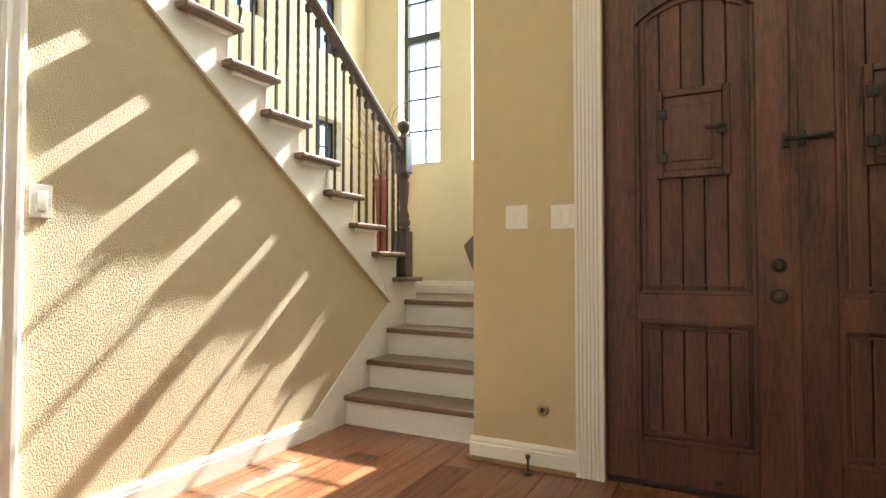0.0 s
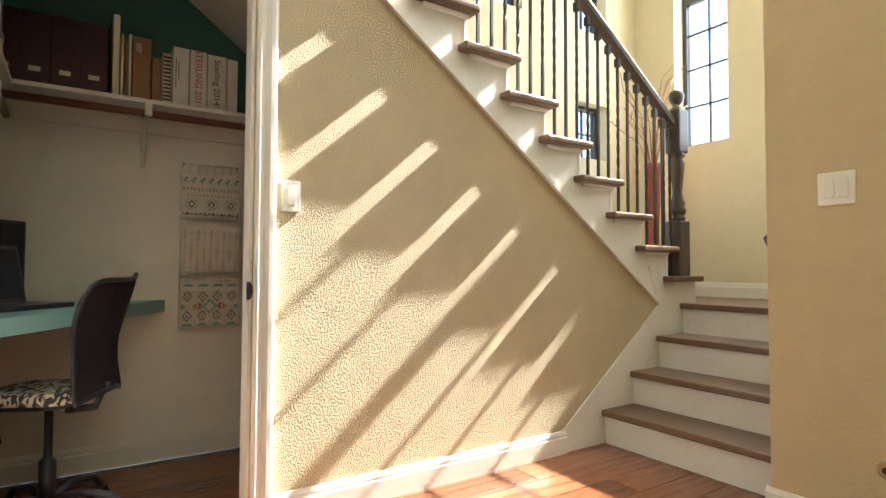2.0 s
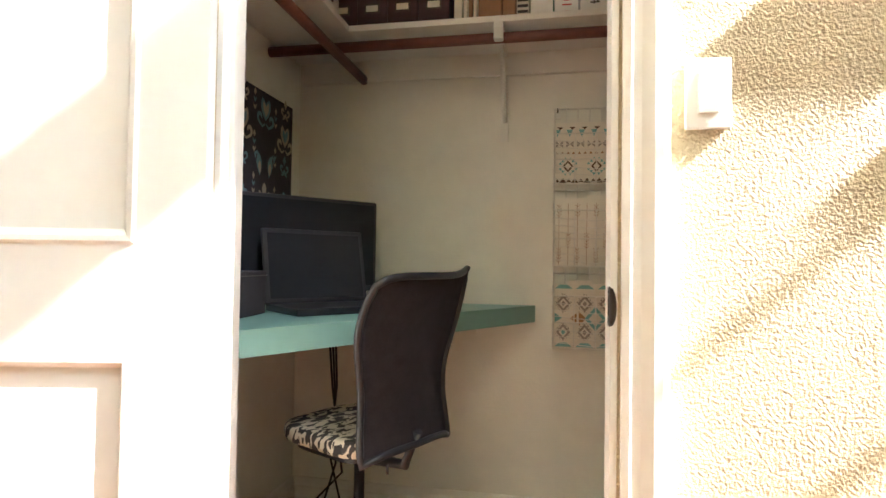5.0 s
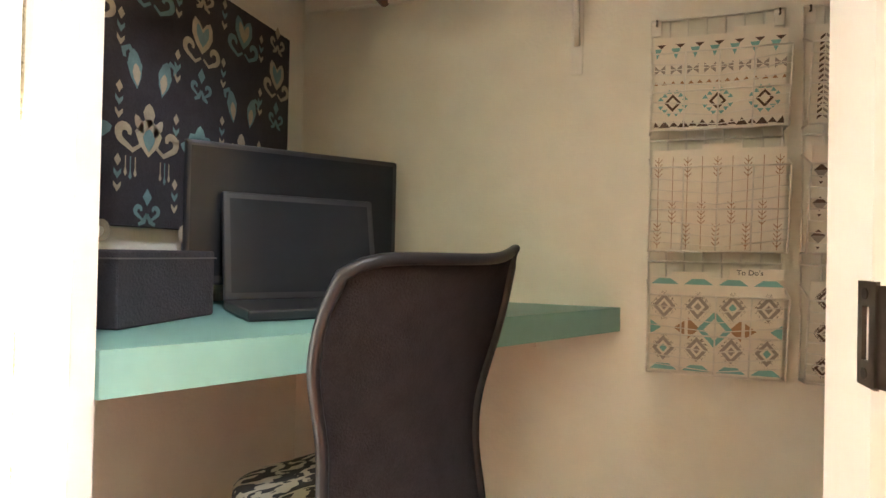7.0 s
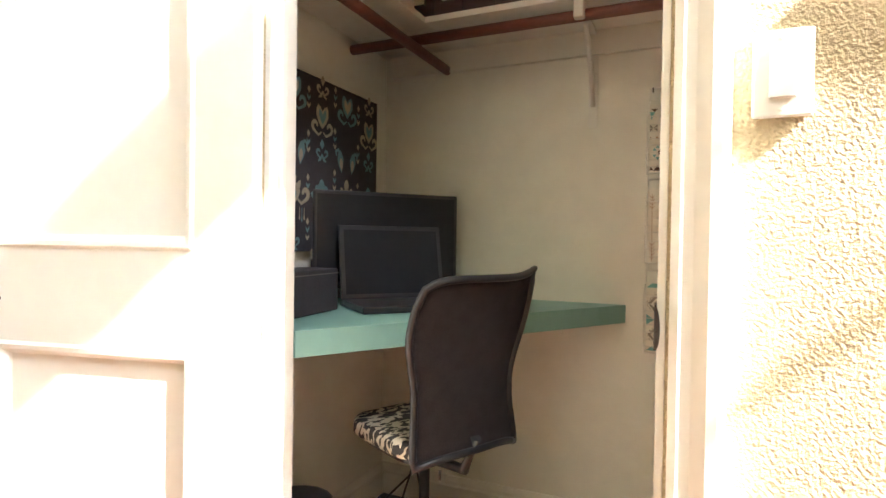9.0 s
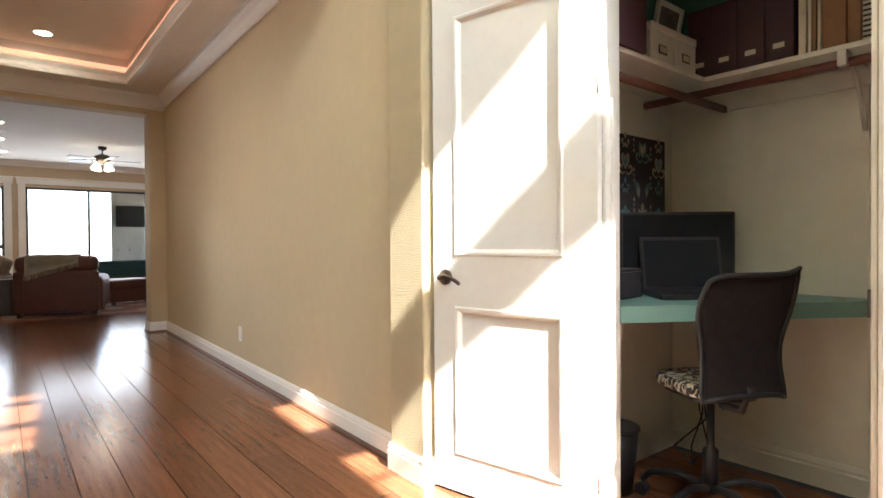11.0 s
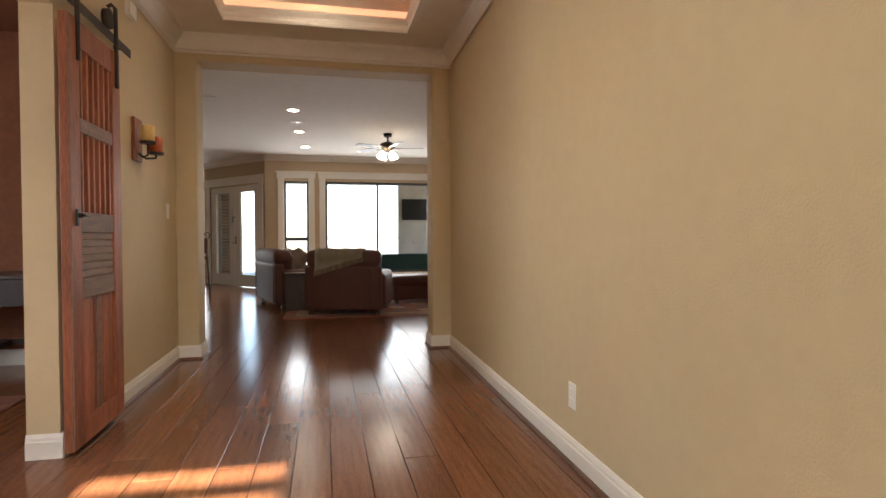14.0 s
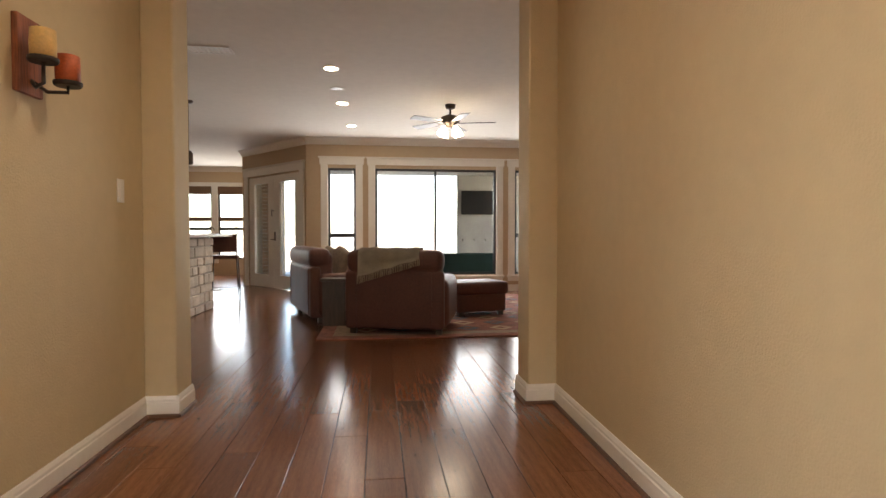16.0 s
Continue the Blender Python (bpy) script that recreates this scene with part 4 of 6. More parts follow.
def stroke(points, w0, at):
    """A brushed line that swells in the middle, lying on the cloth."""
    bm_ = bmesh.new()
    va, vb, n_ = [], [], len(points)
    for i in range(n_):
        p, q = Vector(points[max(i - 1, 0)]), Vector(points[min(i + 1, n_ - 1)])
        d_ = (q - p).normalized()
        w_ = w0 * (0.35 + 0.65 * math.sin(math.pi * (i + 0.4) / (n_ - 0.2)))
        c_ = Vector(points[i])
        va.append(bm_.verts.new((c_.x - d_.y * w_, at + 0.0007, c_.y + d_.x * w_)))
        vb.append(bm_.verts.new((c_.x + d_.y * w_, at + 0.0007, c_.y - d_.x * w_)))
    for i in range(n_ - 1):
        bm_.faces.new((va[i], va[i + 1], vb[i + 1], vb[i]))
    return bm_


def hook(u, w, s_, r_, lift, at, w0):
    """From the middle outwards and up, then curling down and in."""
    pts = [(u, w), (u + s_ * r_ * 0.5, w - lift * 0.25)]
    for i in range(11):
        a_ = -1.2 + i * 0.46
        k = r_ * 0.52 * (1 - i * 0.05)
        pts.append((u + s_ * (r_ + k * math.cos(a_)), w + lift * 0.35 + k * math.sin(a_)))
    return stroke(pts, w0, at)


def flower(u, w, m0, m1):
    for a_, l in ((0, 0.062), (0.62, 0.05), (-0.62, 0.05)):
        part("petal", petal(u, w - 0.01, a_, l, 0.017, A_FACE), m0, art)
    for s_ in (1, -1):
        part("petal", petal(u, w - 0.015, -s_ * 1.25, 0.058, 0.015, A_FACE), m0, art)
        part("heart", petal(u, w - 0.022, s_ * 0.5, 0.024, 0.007, A_FACE + 0.0008), m1, art)
    part("petal", petal(u, w - 0.05, 0, 0.05, 0.016, A_FACE), m0, art)


def crown_motif(u, w, m0, m1):
    part("petal", petal(u, w + 0.02, 0, 0.05, 0.014, A_FACE), m0, art)
    part("bowl", petal(u, w - 0.035, 0, 0.075, 0.032, A_FACE), m0, art)
    part("bowl_heart", petal(u, w - 0.025, 0, 0.045, 0.014, A_FACE + 0.0008), m1, art)
    for s_ in (1, -1):
        part("petal", petal(u + s_ * 0.012, w + 0.005, -s_ * 0.5, 0.042, 0.009, A_FACE), m0, art)
        part("scroll", hook(u + s_ * 0.02, w - 0.015, s_, 0.034, 0.05, A_FACE, 0.0085), m0, art)
        for q in range(3):
            x_ = u + s_ * (0.03 + 0.011 * q)
            part("drip", flat([(x_ - 0.0009, w - 0.04), (x_ + 0.0009, w - 0.04), (x_ + 0.0009, w - 0.062 - 0.006 * (q % 2)), (x_ + 0.0035, w - 0.072 - 0.006 * (q % 2)), (x_, w - 0.078 - 0.006 * (q % 2)), (x_ - 0.0035, w - 0.072 - 0.006 * (q % 2)), (x_ - 0.0009, w - 0.062 - 0.006 * (q % 2))], "y", A_FACE), CLOTH[q % 2], art)


def lyre(u, w, m0, m1):
    for s_ in (1, -1):
        part("petal", petal(u, w - 0.035, -s_ * 0.3, 0.078, 0.018, A_FACE), m0, art)
        part("heart", petal(u, w - 0.02, -s_ * 0.32, 0.05, 0.009, A_FACE + 0.0008), m1, art)
        part("scroll", hook(u + s_ * 0.004, w - 0.045, s_, 0.032, 0.045, A_FACE, 0.007), m0, art)


def paisley(u, w, s_, m0, m1):
    part("petal", petal(u, w - 0.04, -s_ * 0.15, 0.075, 0.017, A_FACE), m0, art)
    part("heart", petal(u, w - 0.034, -s_ * 0.12, 0.042, 0.009, A_FACE + 0.0008), m1, art)
    part("scroll", stroke([(u + s_ * 0.008, w + 0.02), (u + s_ * 0.02, w + 0.034), (u + s_ * 0.033, w + 0.026), (u + s_ * 0.03, w + 0.012)], 0.006, A_FACE), m0, art)


def small_fleur(u, w, m0):
    part("diamond", flat(diamond(u, w + 0.032, 0.011, 0.017), "y", A_FACE), m0, art)
    for s_ in (1, -1):
        part("scroll", hook(u, w - 0.005, s_, 0.019, 0.03, A_FACE, 0.005), m0, art)
        part("scroll", stroke([(u, w), (u + s_ * 0.008, w - 0.016), (u + s_ * 0.02, w - 0.022)], 0.005, A_FACE), m0, art)


def trail(u, w):
    part("diamond", flat(diamond(u, w, 0.0075, 0.0115), "y", A_FACE), CLOTH[0], art)
    for q in (1, 2):
        z_ = w - 0.024 * q
        part("chevron", flat([(u - 0.008, z_ + 0.008), (u, z_), (u + 0.008, z_ + 0.008), (u + 0.008, z_), (u, z_ - 0.011), (u - 0.008, z_)], "y", A_FACE), CLOTH[q % 2], art)


for col in range(5):
    u = -0.275 + col * 0.1375
    top = 0.23 if col % 2 else 0.15
    if col % 2:
        crown_motif(u, top - 0.33, CLOTH[0], CLOTH[1])
        paisley(u - 0.03, top - 0.20, -1, CLOTH[1], CLOTH[0])
        paisley(u + 0.03, top - 0.20, 1, CLOTH[1], CLOTH[0])
        lyre(u, top - 0.02, CLOTH[1], CLOTH[0])
        small_fleur(u, top - 0.475, CLOTH[1])
    else:
        lyre(u, top, CLOTH[0], CLOTH[1])
        small_fleur(u, top + 0.085, CLOTH[0])
        small_fleur(u, top - 0.115, CLOTH[1])
        flower(u, top - 0.245, CLOTH[1], CLOTH[0])
        small_fleur(u, top - 0.335, CLOTH[0])
        lyre(u, top - 0.40, CLOTH[0], CLOTH[1])
    if col < 4:
        for q in range(4):
            trail(u + 0.069, 0.225 - 0.135 * q + (0.03 if col % 2 else 0))

mon = thing("monitor", pose(-2.81, -0.02, DZ, 0, 0, 139.5), "black desktop monitor on the teal desk", "monitor")
part("housing", boxes((-0.25, 0.25, -0.012, 0.02, 0.045, 0.355), bevel=0.006), black_plastic, mon)
part("screen", boxes((-0.237, 0.237, -0.014, -0.0125, 0.065, 0.342)), screen_mat, mon)
part("stand", join(boxes((-0.03, 0.03, 0.02, 0.04, 0.01, 0.2), bevel=0.004), turned([(0.1, 0), (0.1, 0.01), (0.02, 0.016)], (0, 0.03, 0))), black_plastic, mon)
lap = thing("laptop", pose(-2.69, 0.10, DZ, 0, 0, 139.5), "open black laptop on the teal desk", "laptop")
part("base", boxes((-0.17, 0.17, -0.16, 0.06, 0.001, 0.02), bevel=0.004), black_plastic, lap)
lid = part("lid", boxes((-0.17, 0.17, -0.006, 0.006, 0, 0.23), bevel=0.004), black_plastic, lap)
lid.matrix_local = pose(0, 0.062, 0.018, -12, 0, 0)
part("display", boxes((-0.155, 0.155, -0.0075, -0.0062, 0.015, 0.215)), screen_mat, lid)
bin_ = thing("storage_box", pose(-2.40, -0.06, DZ, 0, 0, 6), "dark fabric storage box on the desk", "box")
fabric = mat("dark_grey_fabric", (0.05, 0.045, 0.055), 0.85, vary=0.2, scale=20, bump=0.6, bscale=260)
part("body", boxes((-0.115, 0.115, -0.06, 0.06, 0.001, 0.118), bevel=0.004), fabric, bin_)
part("seam", boxes((-0.117, 0.117, -0.062, 0.062, 0.104, 0.1065)), mat("grey_stitching", (0.16, 0.15, 0.15), 0.8), bin_)
cord = thing("power_cords", pose(0, 0, 0), "black power cords hanging under the desk", "cable")
rng = random.Random(7)
for i in range(3):
    part("cord", tube([(-2.95 + 0.03 * i, 0.02, DZ - 0.06), (-2.95 + 0.02 * i, 0.03, 0.5), (-2.97 + 0.07 * i, 0.0 + 0.05 * i, 0.25), (-2.93 + 0.05 * i, 0.06 - 0.05 * i, 0.1), (-2.9, 0.0, 0.01)], 0.004, 6), black_plastic, cord)
bag = thing("waste_bin", pose(-2.43, -0.085, 0.0), "dark waste bin under the desk", "bin")
part("body", turned([(0.075, 0), (0.098, 0.25), (0.092, 0.25), (0.072, 0.02)]), black_plastic, bag)
part("rim", turned([(0.097, 0.248), (0.104, 0.252), (0.104, 0.262), (0.094, 0.264)]), black_plastic, bag)

# office chair: local -y is where it faces
chair = thing("office_chair", pose(-2.53, 0.262, 0.0, 0, 0, -27), "black mesh office chair with an animal-print seat", "chair")
bm = bmesh.new()
NU, NV = 14, 18
grid = []
for j in range(NV + 1):
    v = j / NV
    half = 0.15 + 0.03 * v + 0.009 * math.cos(v * 9)
    rowv = []
    for i in range(NU + 1):
        u = 2 * i / NU - 1
        ear = (0.018 * abs(u) ** 4 if u < 0 else -0.022 * u ** 6) * (v > 0.85) * (v - 0.85) / 0.15
        sag = 0.02 * abs(u) ** 3 * (1 - v) if v < 0.3 else 0
        rowv.append(bm.verts.new((half * u, 0.17 + 0.03 * (1 - u * u) + 0.05 * v - 0.035 * math.sin(v * math.pi), 0.49 + 0.41 * v + ear - sag)))
    grid.append(rowv)
for j in range(NV):
    for i in range(NU):
        f = bm.faces.new((grid[j][i], grid[j][i + 1], grid[j + 1][i + 1], grid[j + 1][i]))
        f.smooth = True
RIM = [v.co.copy() for v in grid[0]] + [r[-1].co.copy() for r in grid[1:]] + [v.co.copy() for v in reversed(grid[-1][:-1])] + [r[0].co.copy() for r in reversed(grid[:-1])]
bmesh.ops.solidify(bm, geom=bm.faces[:], thickness=0.012)
part("backrest", bm, mesh_black, chair, "black mesh backrest cover")
part("back_frame", tube(RIM, 0.009, 8), black_plastic, chair, "black tubular frame of the backrest")
part("zip_pull", tube([(0.12, 0.215, 0.475), (0.122, 0.217, 0.455)], 0.003, 6), iron, chair)
seat_outline = []
for cx, cy, a0 in ((0.062, 0.06, 0), (-0.08, 0.06, 90), (-0.08, -0.10, 180), (0.062, -0.10, 270)):
    seat_outline += [(cx + 0.085 * math.cos(math.radians(a0 + 18 * q)), cy + 0.085 * math.sin(math.radians(a0 + 18 * q))) for q in range(6)]
bm = prism(seat_outline, "z", 0.462, 0.505)
bmesh.ops.bevel(bm, geom=[e for e in bm.edges if abs(e.verts[0].co.z - e.verts[1].co.z) < 1e-5], offset=0.014, segments=3, affect="EDGES", profile=0.5)
part("seat", bm, print_seat, chair, "cream and black animal-print seat")
part("seat_pan", prism([(0.82 * p, 0.82 * q) for p, q in seat_outline], "z", 0.445, 0.462), black_plastic, chair)
part("back_bar", tube([(0, 0.06, 0.42), (0, 0.16, 0.43), (0, 0.2, 0.52)], 0.014), black_plastic, chair)
part("gas_lift", turned([(0.028, 0.08), (0.028, 0.24), (0.014, 0.25), (0.014, 0.43)]), black_plastic, chair)
for k in range(5):
    a = math.radians(72 * k + 20)
    c, s = math.cos(a), math.sin(a)
    part("leg", tube([(0.02 * c, 0.02 * s, 0.1), (0.12 * c, 0.12 * s, 0.12), (0.22 * c, 0.22 * s, 0.1), (0.255 * c, 0.255 * s, 0.06)], 0.014), black_plastic, chair)
    part("castor", tube([(0.255 * c - 0.02 * s, 0.255 * s + 0.02 * c, 0.026), (0.255 * c + 0.02 * s, 0.255 * s - 0.02 * c, 0.026)], 0.0255, 12), black_plastic, chair)


INK = mat("brown_ink", (0.11, 0.065, 0.045), 0.7)
INK2 = mat("copper_ink", (0.42, 0.24, 0.12), 0.7)
INK3 = mat("turquoise_ink", (0.22, 0.48, 0.47), 0.7)
CREAM = mat("pale_cream_card", (0.86, 0.81, 0.71), 0.7, vary=0.04)


INK4 = mat("grey_ink", (0.36, 0.32, 0.28), 0.7)


def tri(u, v, a, b):
    """A small triangle on a base 2a wide, b high (down when b is negative)."""
    return [(u - a, v), (u + a, v), (u, v + b)]


def ring_diamond(out, u, v, a, b, m, teeth=None, f=0.0031):
    out += [(diamond(u, v, a, b), m, f), (diamond(u, v, a * 0.62, b * 0.62), CREAM, f + 0.0006)]
    if teeth:
        for q in range(4):
            for s1 in (1, -1):
                for s2 in (1, -1):
                    g = (q + 0.5) / 4
                    out.append((tri(u + s1 * a * 1.16 * g, v + s2 * b * 1.16 * (1 - g) - s2 * 0.002, 0.0042, s2 * 0.0085), teeth, f - 0.0003))


def figures(kind, w, h):
    """Printed figures on a folder w wide and h high: one mesh for each ink, drawn in y and z on the face."""
    out, f = [], 0.0034
    if kind == "diamonds":
        for i in range(4):
            for j in range(2):
                u, v = w * (i + 0.5) / 4, h * (0.27 + 0.47 * j)
                ring_diamond(out, u, v, 0.024, 0.029, INK4, INK)
                out.append((diamond(u, v, 0.008, 0.010), INK3 if (i + j) % 3 == 0 else INK4, f + 0.001))
        for s1 in (1, -1):
            out += [([(w / 2 + s1 * 0.030, h / 2), (w / 2 + s1 * 0.055, h * 0.62), (w / 2 + s1 * 0.055, h * 0.38)], INK2, f - 0.0001), ([(w / 2 + s1 * 0.085, h / 2), (w / 2 + s1 * 0.062, h * 0.58), (w / 2 + s1 * 0.062, h * 0.42)], INK2, f), ([(w / 2 + s1 * 0.136, h * 0.42), (w / 2 + s1 * 0.136, h * 0.58), (w / 2 + s1 * 0.112, h * 0.5)], INK3, f)]
        ring_diamond(out, w / 2, h / 2, 0.036, 0.042, INK3, None, f + 0.0016)
        for i in range(4):
            out += [([(w * (i + 0.08) / 4, 0.006), (w * (i + 0.92) / 4, 0.006), (w * (i + 0.68) / 4, 0.02), (w * (i + 0.32) / 4, 0.02)], INK3, f), ([(w * (i + 0.08) / 4, h - 0.004), (w * (i + 0.32) / 4, h + 0.009), (w * (i + 0.68) / 4, h + 0.009), (w * (i + 0.92) / 4, h - 0.004)], INK3, f)]
    elif kind == "arrows":
        for i in range(9):
            u = w * (i + 0.6) / 9.2
            out.append(([(u - 0.0007, 0.006), (u + 0.0007, 0.006), (u + 0.0007, h - 0.004), (u - 0.0007, h - 0.004)], INK2, f))
            for j in range(10):
                v = 0.012 + j * 0.0105 + (0.105 if j > 4 else 0) + (0.05 if i % 2 else 0)
                if v < h - 0.016:
                    out.append(([(u, v), (u + 0.008, v + 0.009), (u + 0.008, v + 0.0112), (u, v + 0.0026), (u - 0.008, v + 0.0112), (u - 0.008, v + 0.009)], INK2, f + 0.0005))
    elif kind == "stripes":
        for i in range(5):
            u = w * (i + 0.5) / 5
            for j in range(15):
                v = 0.012 + j * (h - 0.02) / 15
                if i < 2:
                    out.append(([(u - 0.010, v), (u - 0.001, v + 0.007), (u - 0.001, v + 0.013), (u - 0.010, v + 0.006)], INK, f))
                    out.append(([(u + 0.010, v), (u + 0.001, v + 0.007), (u + 0.001, v + 0.013), (u + 0.010, v + 0.006)], INK4, f))
                elif i == 4:
                    out.append(([(u - 0.006, v), (u + 0.006, v), (u + 0.006, v + 0.008), (u - 0.006, v + 0.008)], INK, f))
                else:
                    out.append((diamond(u, v + 0.005, 0.0035 + 0.003 * (i == 3), 0.0045), INK if i == 2 else INK4, f))
    elif kind == "gems":
        for i in range(6):
            for j in range(3):
                u, v = w * (i + 0.5) / 6, h * (0.15 + 0.32 * j) + (0.03 if i % 2 else 0)
                out += [(tri(u, v + 0.006, 0.014, -0.018), INK4, f), ([(u - 0.014, v + 0.006), (u, v + 0.02), (u + 0.014, v + 0.006)], INK3 if i % 2 else INK, f), (tri(u, v - 0.018, 0.004, -0.006), INK, f)]
    elif kind == "serrated":
        for i in range(4):
            for j in range(3):
                u, v = w * (i + 0.5) / 4, h * (0.16 + 0.36 * j) + (0.035 if i % 2 else 0)
                if v < h - 0.02:
                    ring_diamond(out, u, v, 0.016, 0.018, INK, INK)
                    out.append((diamond(u, v, 0.005, 0.006), INK4, f + 0.001))
    else:
        for i in range(7):
            u = w * (i + 0.5) / 7
            out += [(tri(u, h - 0.003, 0.010, -0.009), INK, f), ([(u - 0.019, h - 0.012), (u + 0.001, h - 0.012), (u - 0.009, h - 0.036)], INK3, f - 0.0001)]
        for i in range(8):
            u = w * (i + 0.5) / 8
            for s1 in (1, -1):
                out += [([(u, h * 0.70), (u + s1 * 0.012, h * 0.70 + 0.011), (u + s1 * 0.012, h * 0.70 + 0.001)], INK4, f), ([(u, h * 0.695), (u + s1 * 0.012, h * 0.695 - 0.011), (u + s1 * 0.012, h * 0.695 - 0.001)], INK4, f)]
        for i in range(15):
            out.append((tri(w * (i + 0.5) / 15, h * 0.53, 0.006, 0.008), INK2, f))
        for i in range(3):
            u = w * (i + 0.5) / 3
            ring_diamond(out, u, h * 0.32, 0.018, 0.02, INK, None, f + 0.0008)
            for q in range(3):
                for s1 in (1, -1):
                    for s2 in (1, -1):
                        out.append((tri(u + s1 * (0.008 + 0.009 * q), h * 0.32 + s2 * (0.022 - 0.008 * q), 0.006, s2 * 0.009), INK3, f))
        for i in range(14):
            u = w * (i + 0.5) / 14
            out.append((tri(u, 0.008 if i % 2 else 0.026, 0.0125, 0.016 if i % 2 else -0.016), INK, f) if i % 2 else (tri(u, 0.010, 0.009, 0.012), INK, f))
    inks = {}
    for pts, m, at in out:
        b = bmesh.new()
        b.faces.new([b.verts.new((at + 0.0002, max(0.007, min(w - 0.007, p)), q)) for p, q in pts])
        inks.setdefault(m.name, (m, []))[1].append(b)
    return [(join(*bs), m) for m, bs in inks.values()]


def organiser(y0, prints, tab):
    t = thing("wall_organiser", pose(CB, y0, 0), "white wire wall organiser holding patterned folders", "organiser", "wall organisers")
    wires = [tube([(0.006, 0.04 * i + 0.002, 0.645), (0.006, 0.04 * i + 0.002, 1.478)], 0.0022, 5) for i in range(8)]
    wires += [tube([(0.006, 0, z), (0.006, 0.284, z)], 0.003, 5) for z in (0.645, 0.9, 1.19, 1.478)]
    for wr in wires:
        part("wire", wr, white_wire, t)
    for i, (z0, z1) in enumerate(((0.645, 0.855), (0.925, 1.145), (1.205, 1.405))):
        ws = [tube([(0.008, 0.0, z0), (0.05, 0.0, z0), (0.075, 0.0, z1 - 0.03), (0.008, 0.0, z1)], 0.0025, 5), tube([(0.008, 0.284, z0), (0.05, 0.284, z0), (0.075, 0.284, z1 - 0.03), (0.008, 0.284, z1)], 0.0025, 5)]
        ws += [tube([(0.05 + 0.025 * f, 0, z0 + (z1 - 0.03 - z0) * f), (0.05 + 0.025 * f, 0.284, z0 + (z1 - 0.03 - z0) * f)], 0.0022, 5) for f in (0, 0.5, 1)]
        ws += [tube([(0.05, 0.047 * q, z0), (0.075, 0.047 * q, z1 - 0.03)], 0.0018, 5) for q in (1.5, 3.0, 4.5)]
        ws += [tube([(0.052 + 0.023 * g, 0.0, z0 + (z1 - 0.03 - z0) * g), (0.052 + 0.023 * g, 0.142, z0 + (z1 - 0.03 - z0) * g - 0.012), (0.052 + 0.023 * g, 0.284, z0 + (z1 - 0.03 - z0) * g + 0.006)], 0.0013, 5) for g in (0.12, 0.24, 0.37, 0.62, 0.74, 0.87)]
        for wr in ws:
            part("basket_wire", wr, white_wire, t)
        fo = part("folder", boxes((0.0, 0.003, 0.006, 0.278, 0.004, z1 - z0 + 0.012), (0.0, 0.003, 0.05 + 0.06 * i, 0.13 + 0.06 * i, z1 - z0 + 0.012, z1 - z0 + 0.024)), CREAM, t, "patterned paper folder")
        fo.matrix_local = pose(0.035, 0, z0, 0, 6, 0)
        for fb, fm in figures(prints[i], 0.284, z1 - z0):
            tagged(part("printed_pattern", fb, fm, fo), kind="stuff")
        if i == 0 and tab:
            c = bpy.data.curves.new("lettering", "FONT")
            c.body, c.size, c.extrude, c.align_x, c.align_y = tab, 0.016, 0.0003, "CENTER", "CENTER"
            c.materials.append(ink)
            part("tab", boxes((-0.002, 0.0, 0.17, 0.275, z1 - z0 + 0.012, z1 - z0 + 0.034)), CREAM, fo)
            ob = new("lettering", c)
            ob.parent = fo
            ob.matrix_local = Matrix(((0, 0, 1, 0.0008), (1, 0, 0, 0.21), (0, 1, 0, z1 - z0 + 0.025), (0, 0, 0, 1)))
    for q in (0.012, 0.272):
        part("hanger_tab", boxes((0.004, 0.009, q - 0.011, q + 0.011, 1.44, 1.478), bevel=0.002), white_wire, t)
        part("hook", tube([(0.002, q, 1.466), (0.014, q, 1.466), (0.016, q, 1.474), (0.012, q, 1.478)], 0.0025, 6), iron, t)
    return t


organiser(0.765, ("diamonds", "arrows", "band"), "To Do's")
organiser(1.085, ("serrated", "gems", "stripes"), "")

# ---- barn door ----
barn = thing("barn_door", pose(LW - 0.06, -3.69, 0.03), "reclaimed red-brown sliding barn door with iron bars", "door")
BL = 0.655
for yy in (0, -BL + 0.12):
    part("stile", boxes((-0.02, 0.025, yy - 0.12, yy, 0.0, 2.03), bevel=0.006), barn_red, barn)
for z0, z1, m in ((0, 0.12, barn_red), (0.70, 0.80, barn_grey), (1.02, 1.12, barn_grey), (1.50, 1.57, barn_grey), (1.90, 2.03, barn_red)):
    part("rail", boxes((-0.018, 0.022, -BL + 0.12, -0.12, z0, z1), bevel=0.005), m, barn)
for i in range(3):
    part("panel_board", boxes((-0.006, 0.012, -BL + 0.12 + 0.1333 * i + 0.002, -BL + 0.12 + 0.1333 * (i + 1) - 0.002, 0.12, 0.70), bevel=0.004), barn_red, barn)
for i in range(6):
    part("slat", boxes((-0.012, 0.008, -BL + 0.12, -0.12, 0.80 + 0.0367 * i + 0.002, 0.80 + 0.0367 * (i + 1)), bevel=0.004), barn_grey, barn)
for i in range(6):
    yy = -0.155 - i * (BL - 0.31) / 5
    for z0, z1 in ((1.12, 1.50), (1.57, 1.90)):
        part("bar", boxes((-0.014, 0.006, yy - 0.011, yy + 0.011, z0, z1), bevel=0.003), barn_red, barn)
part("bar_backing", boxes((0.012, 0.02, -BL + 0.12, -0.12, 1.12, 1.90)), barn_red, barn)
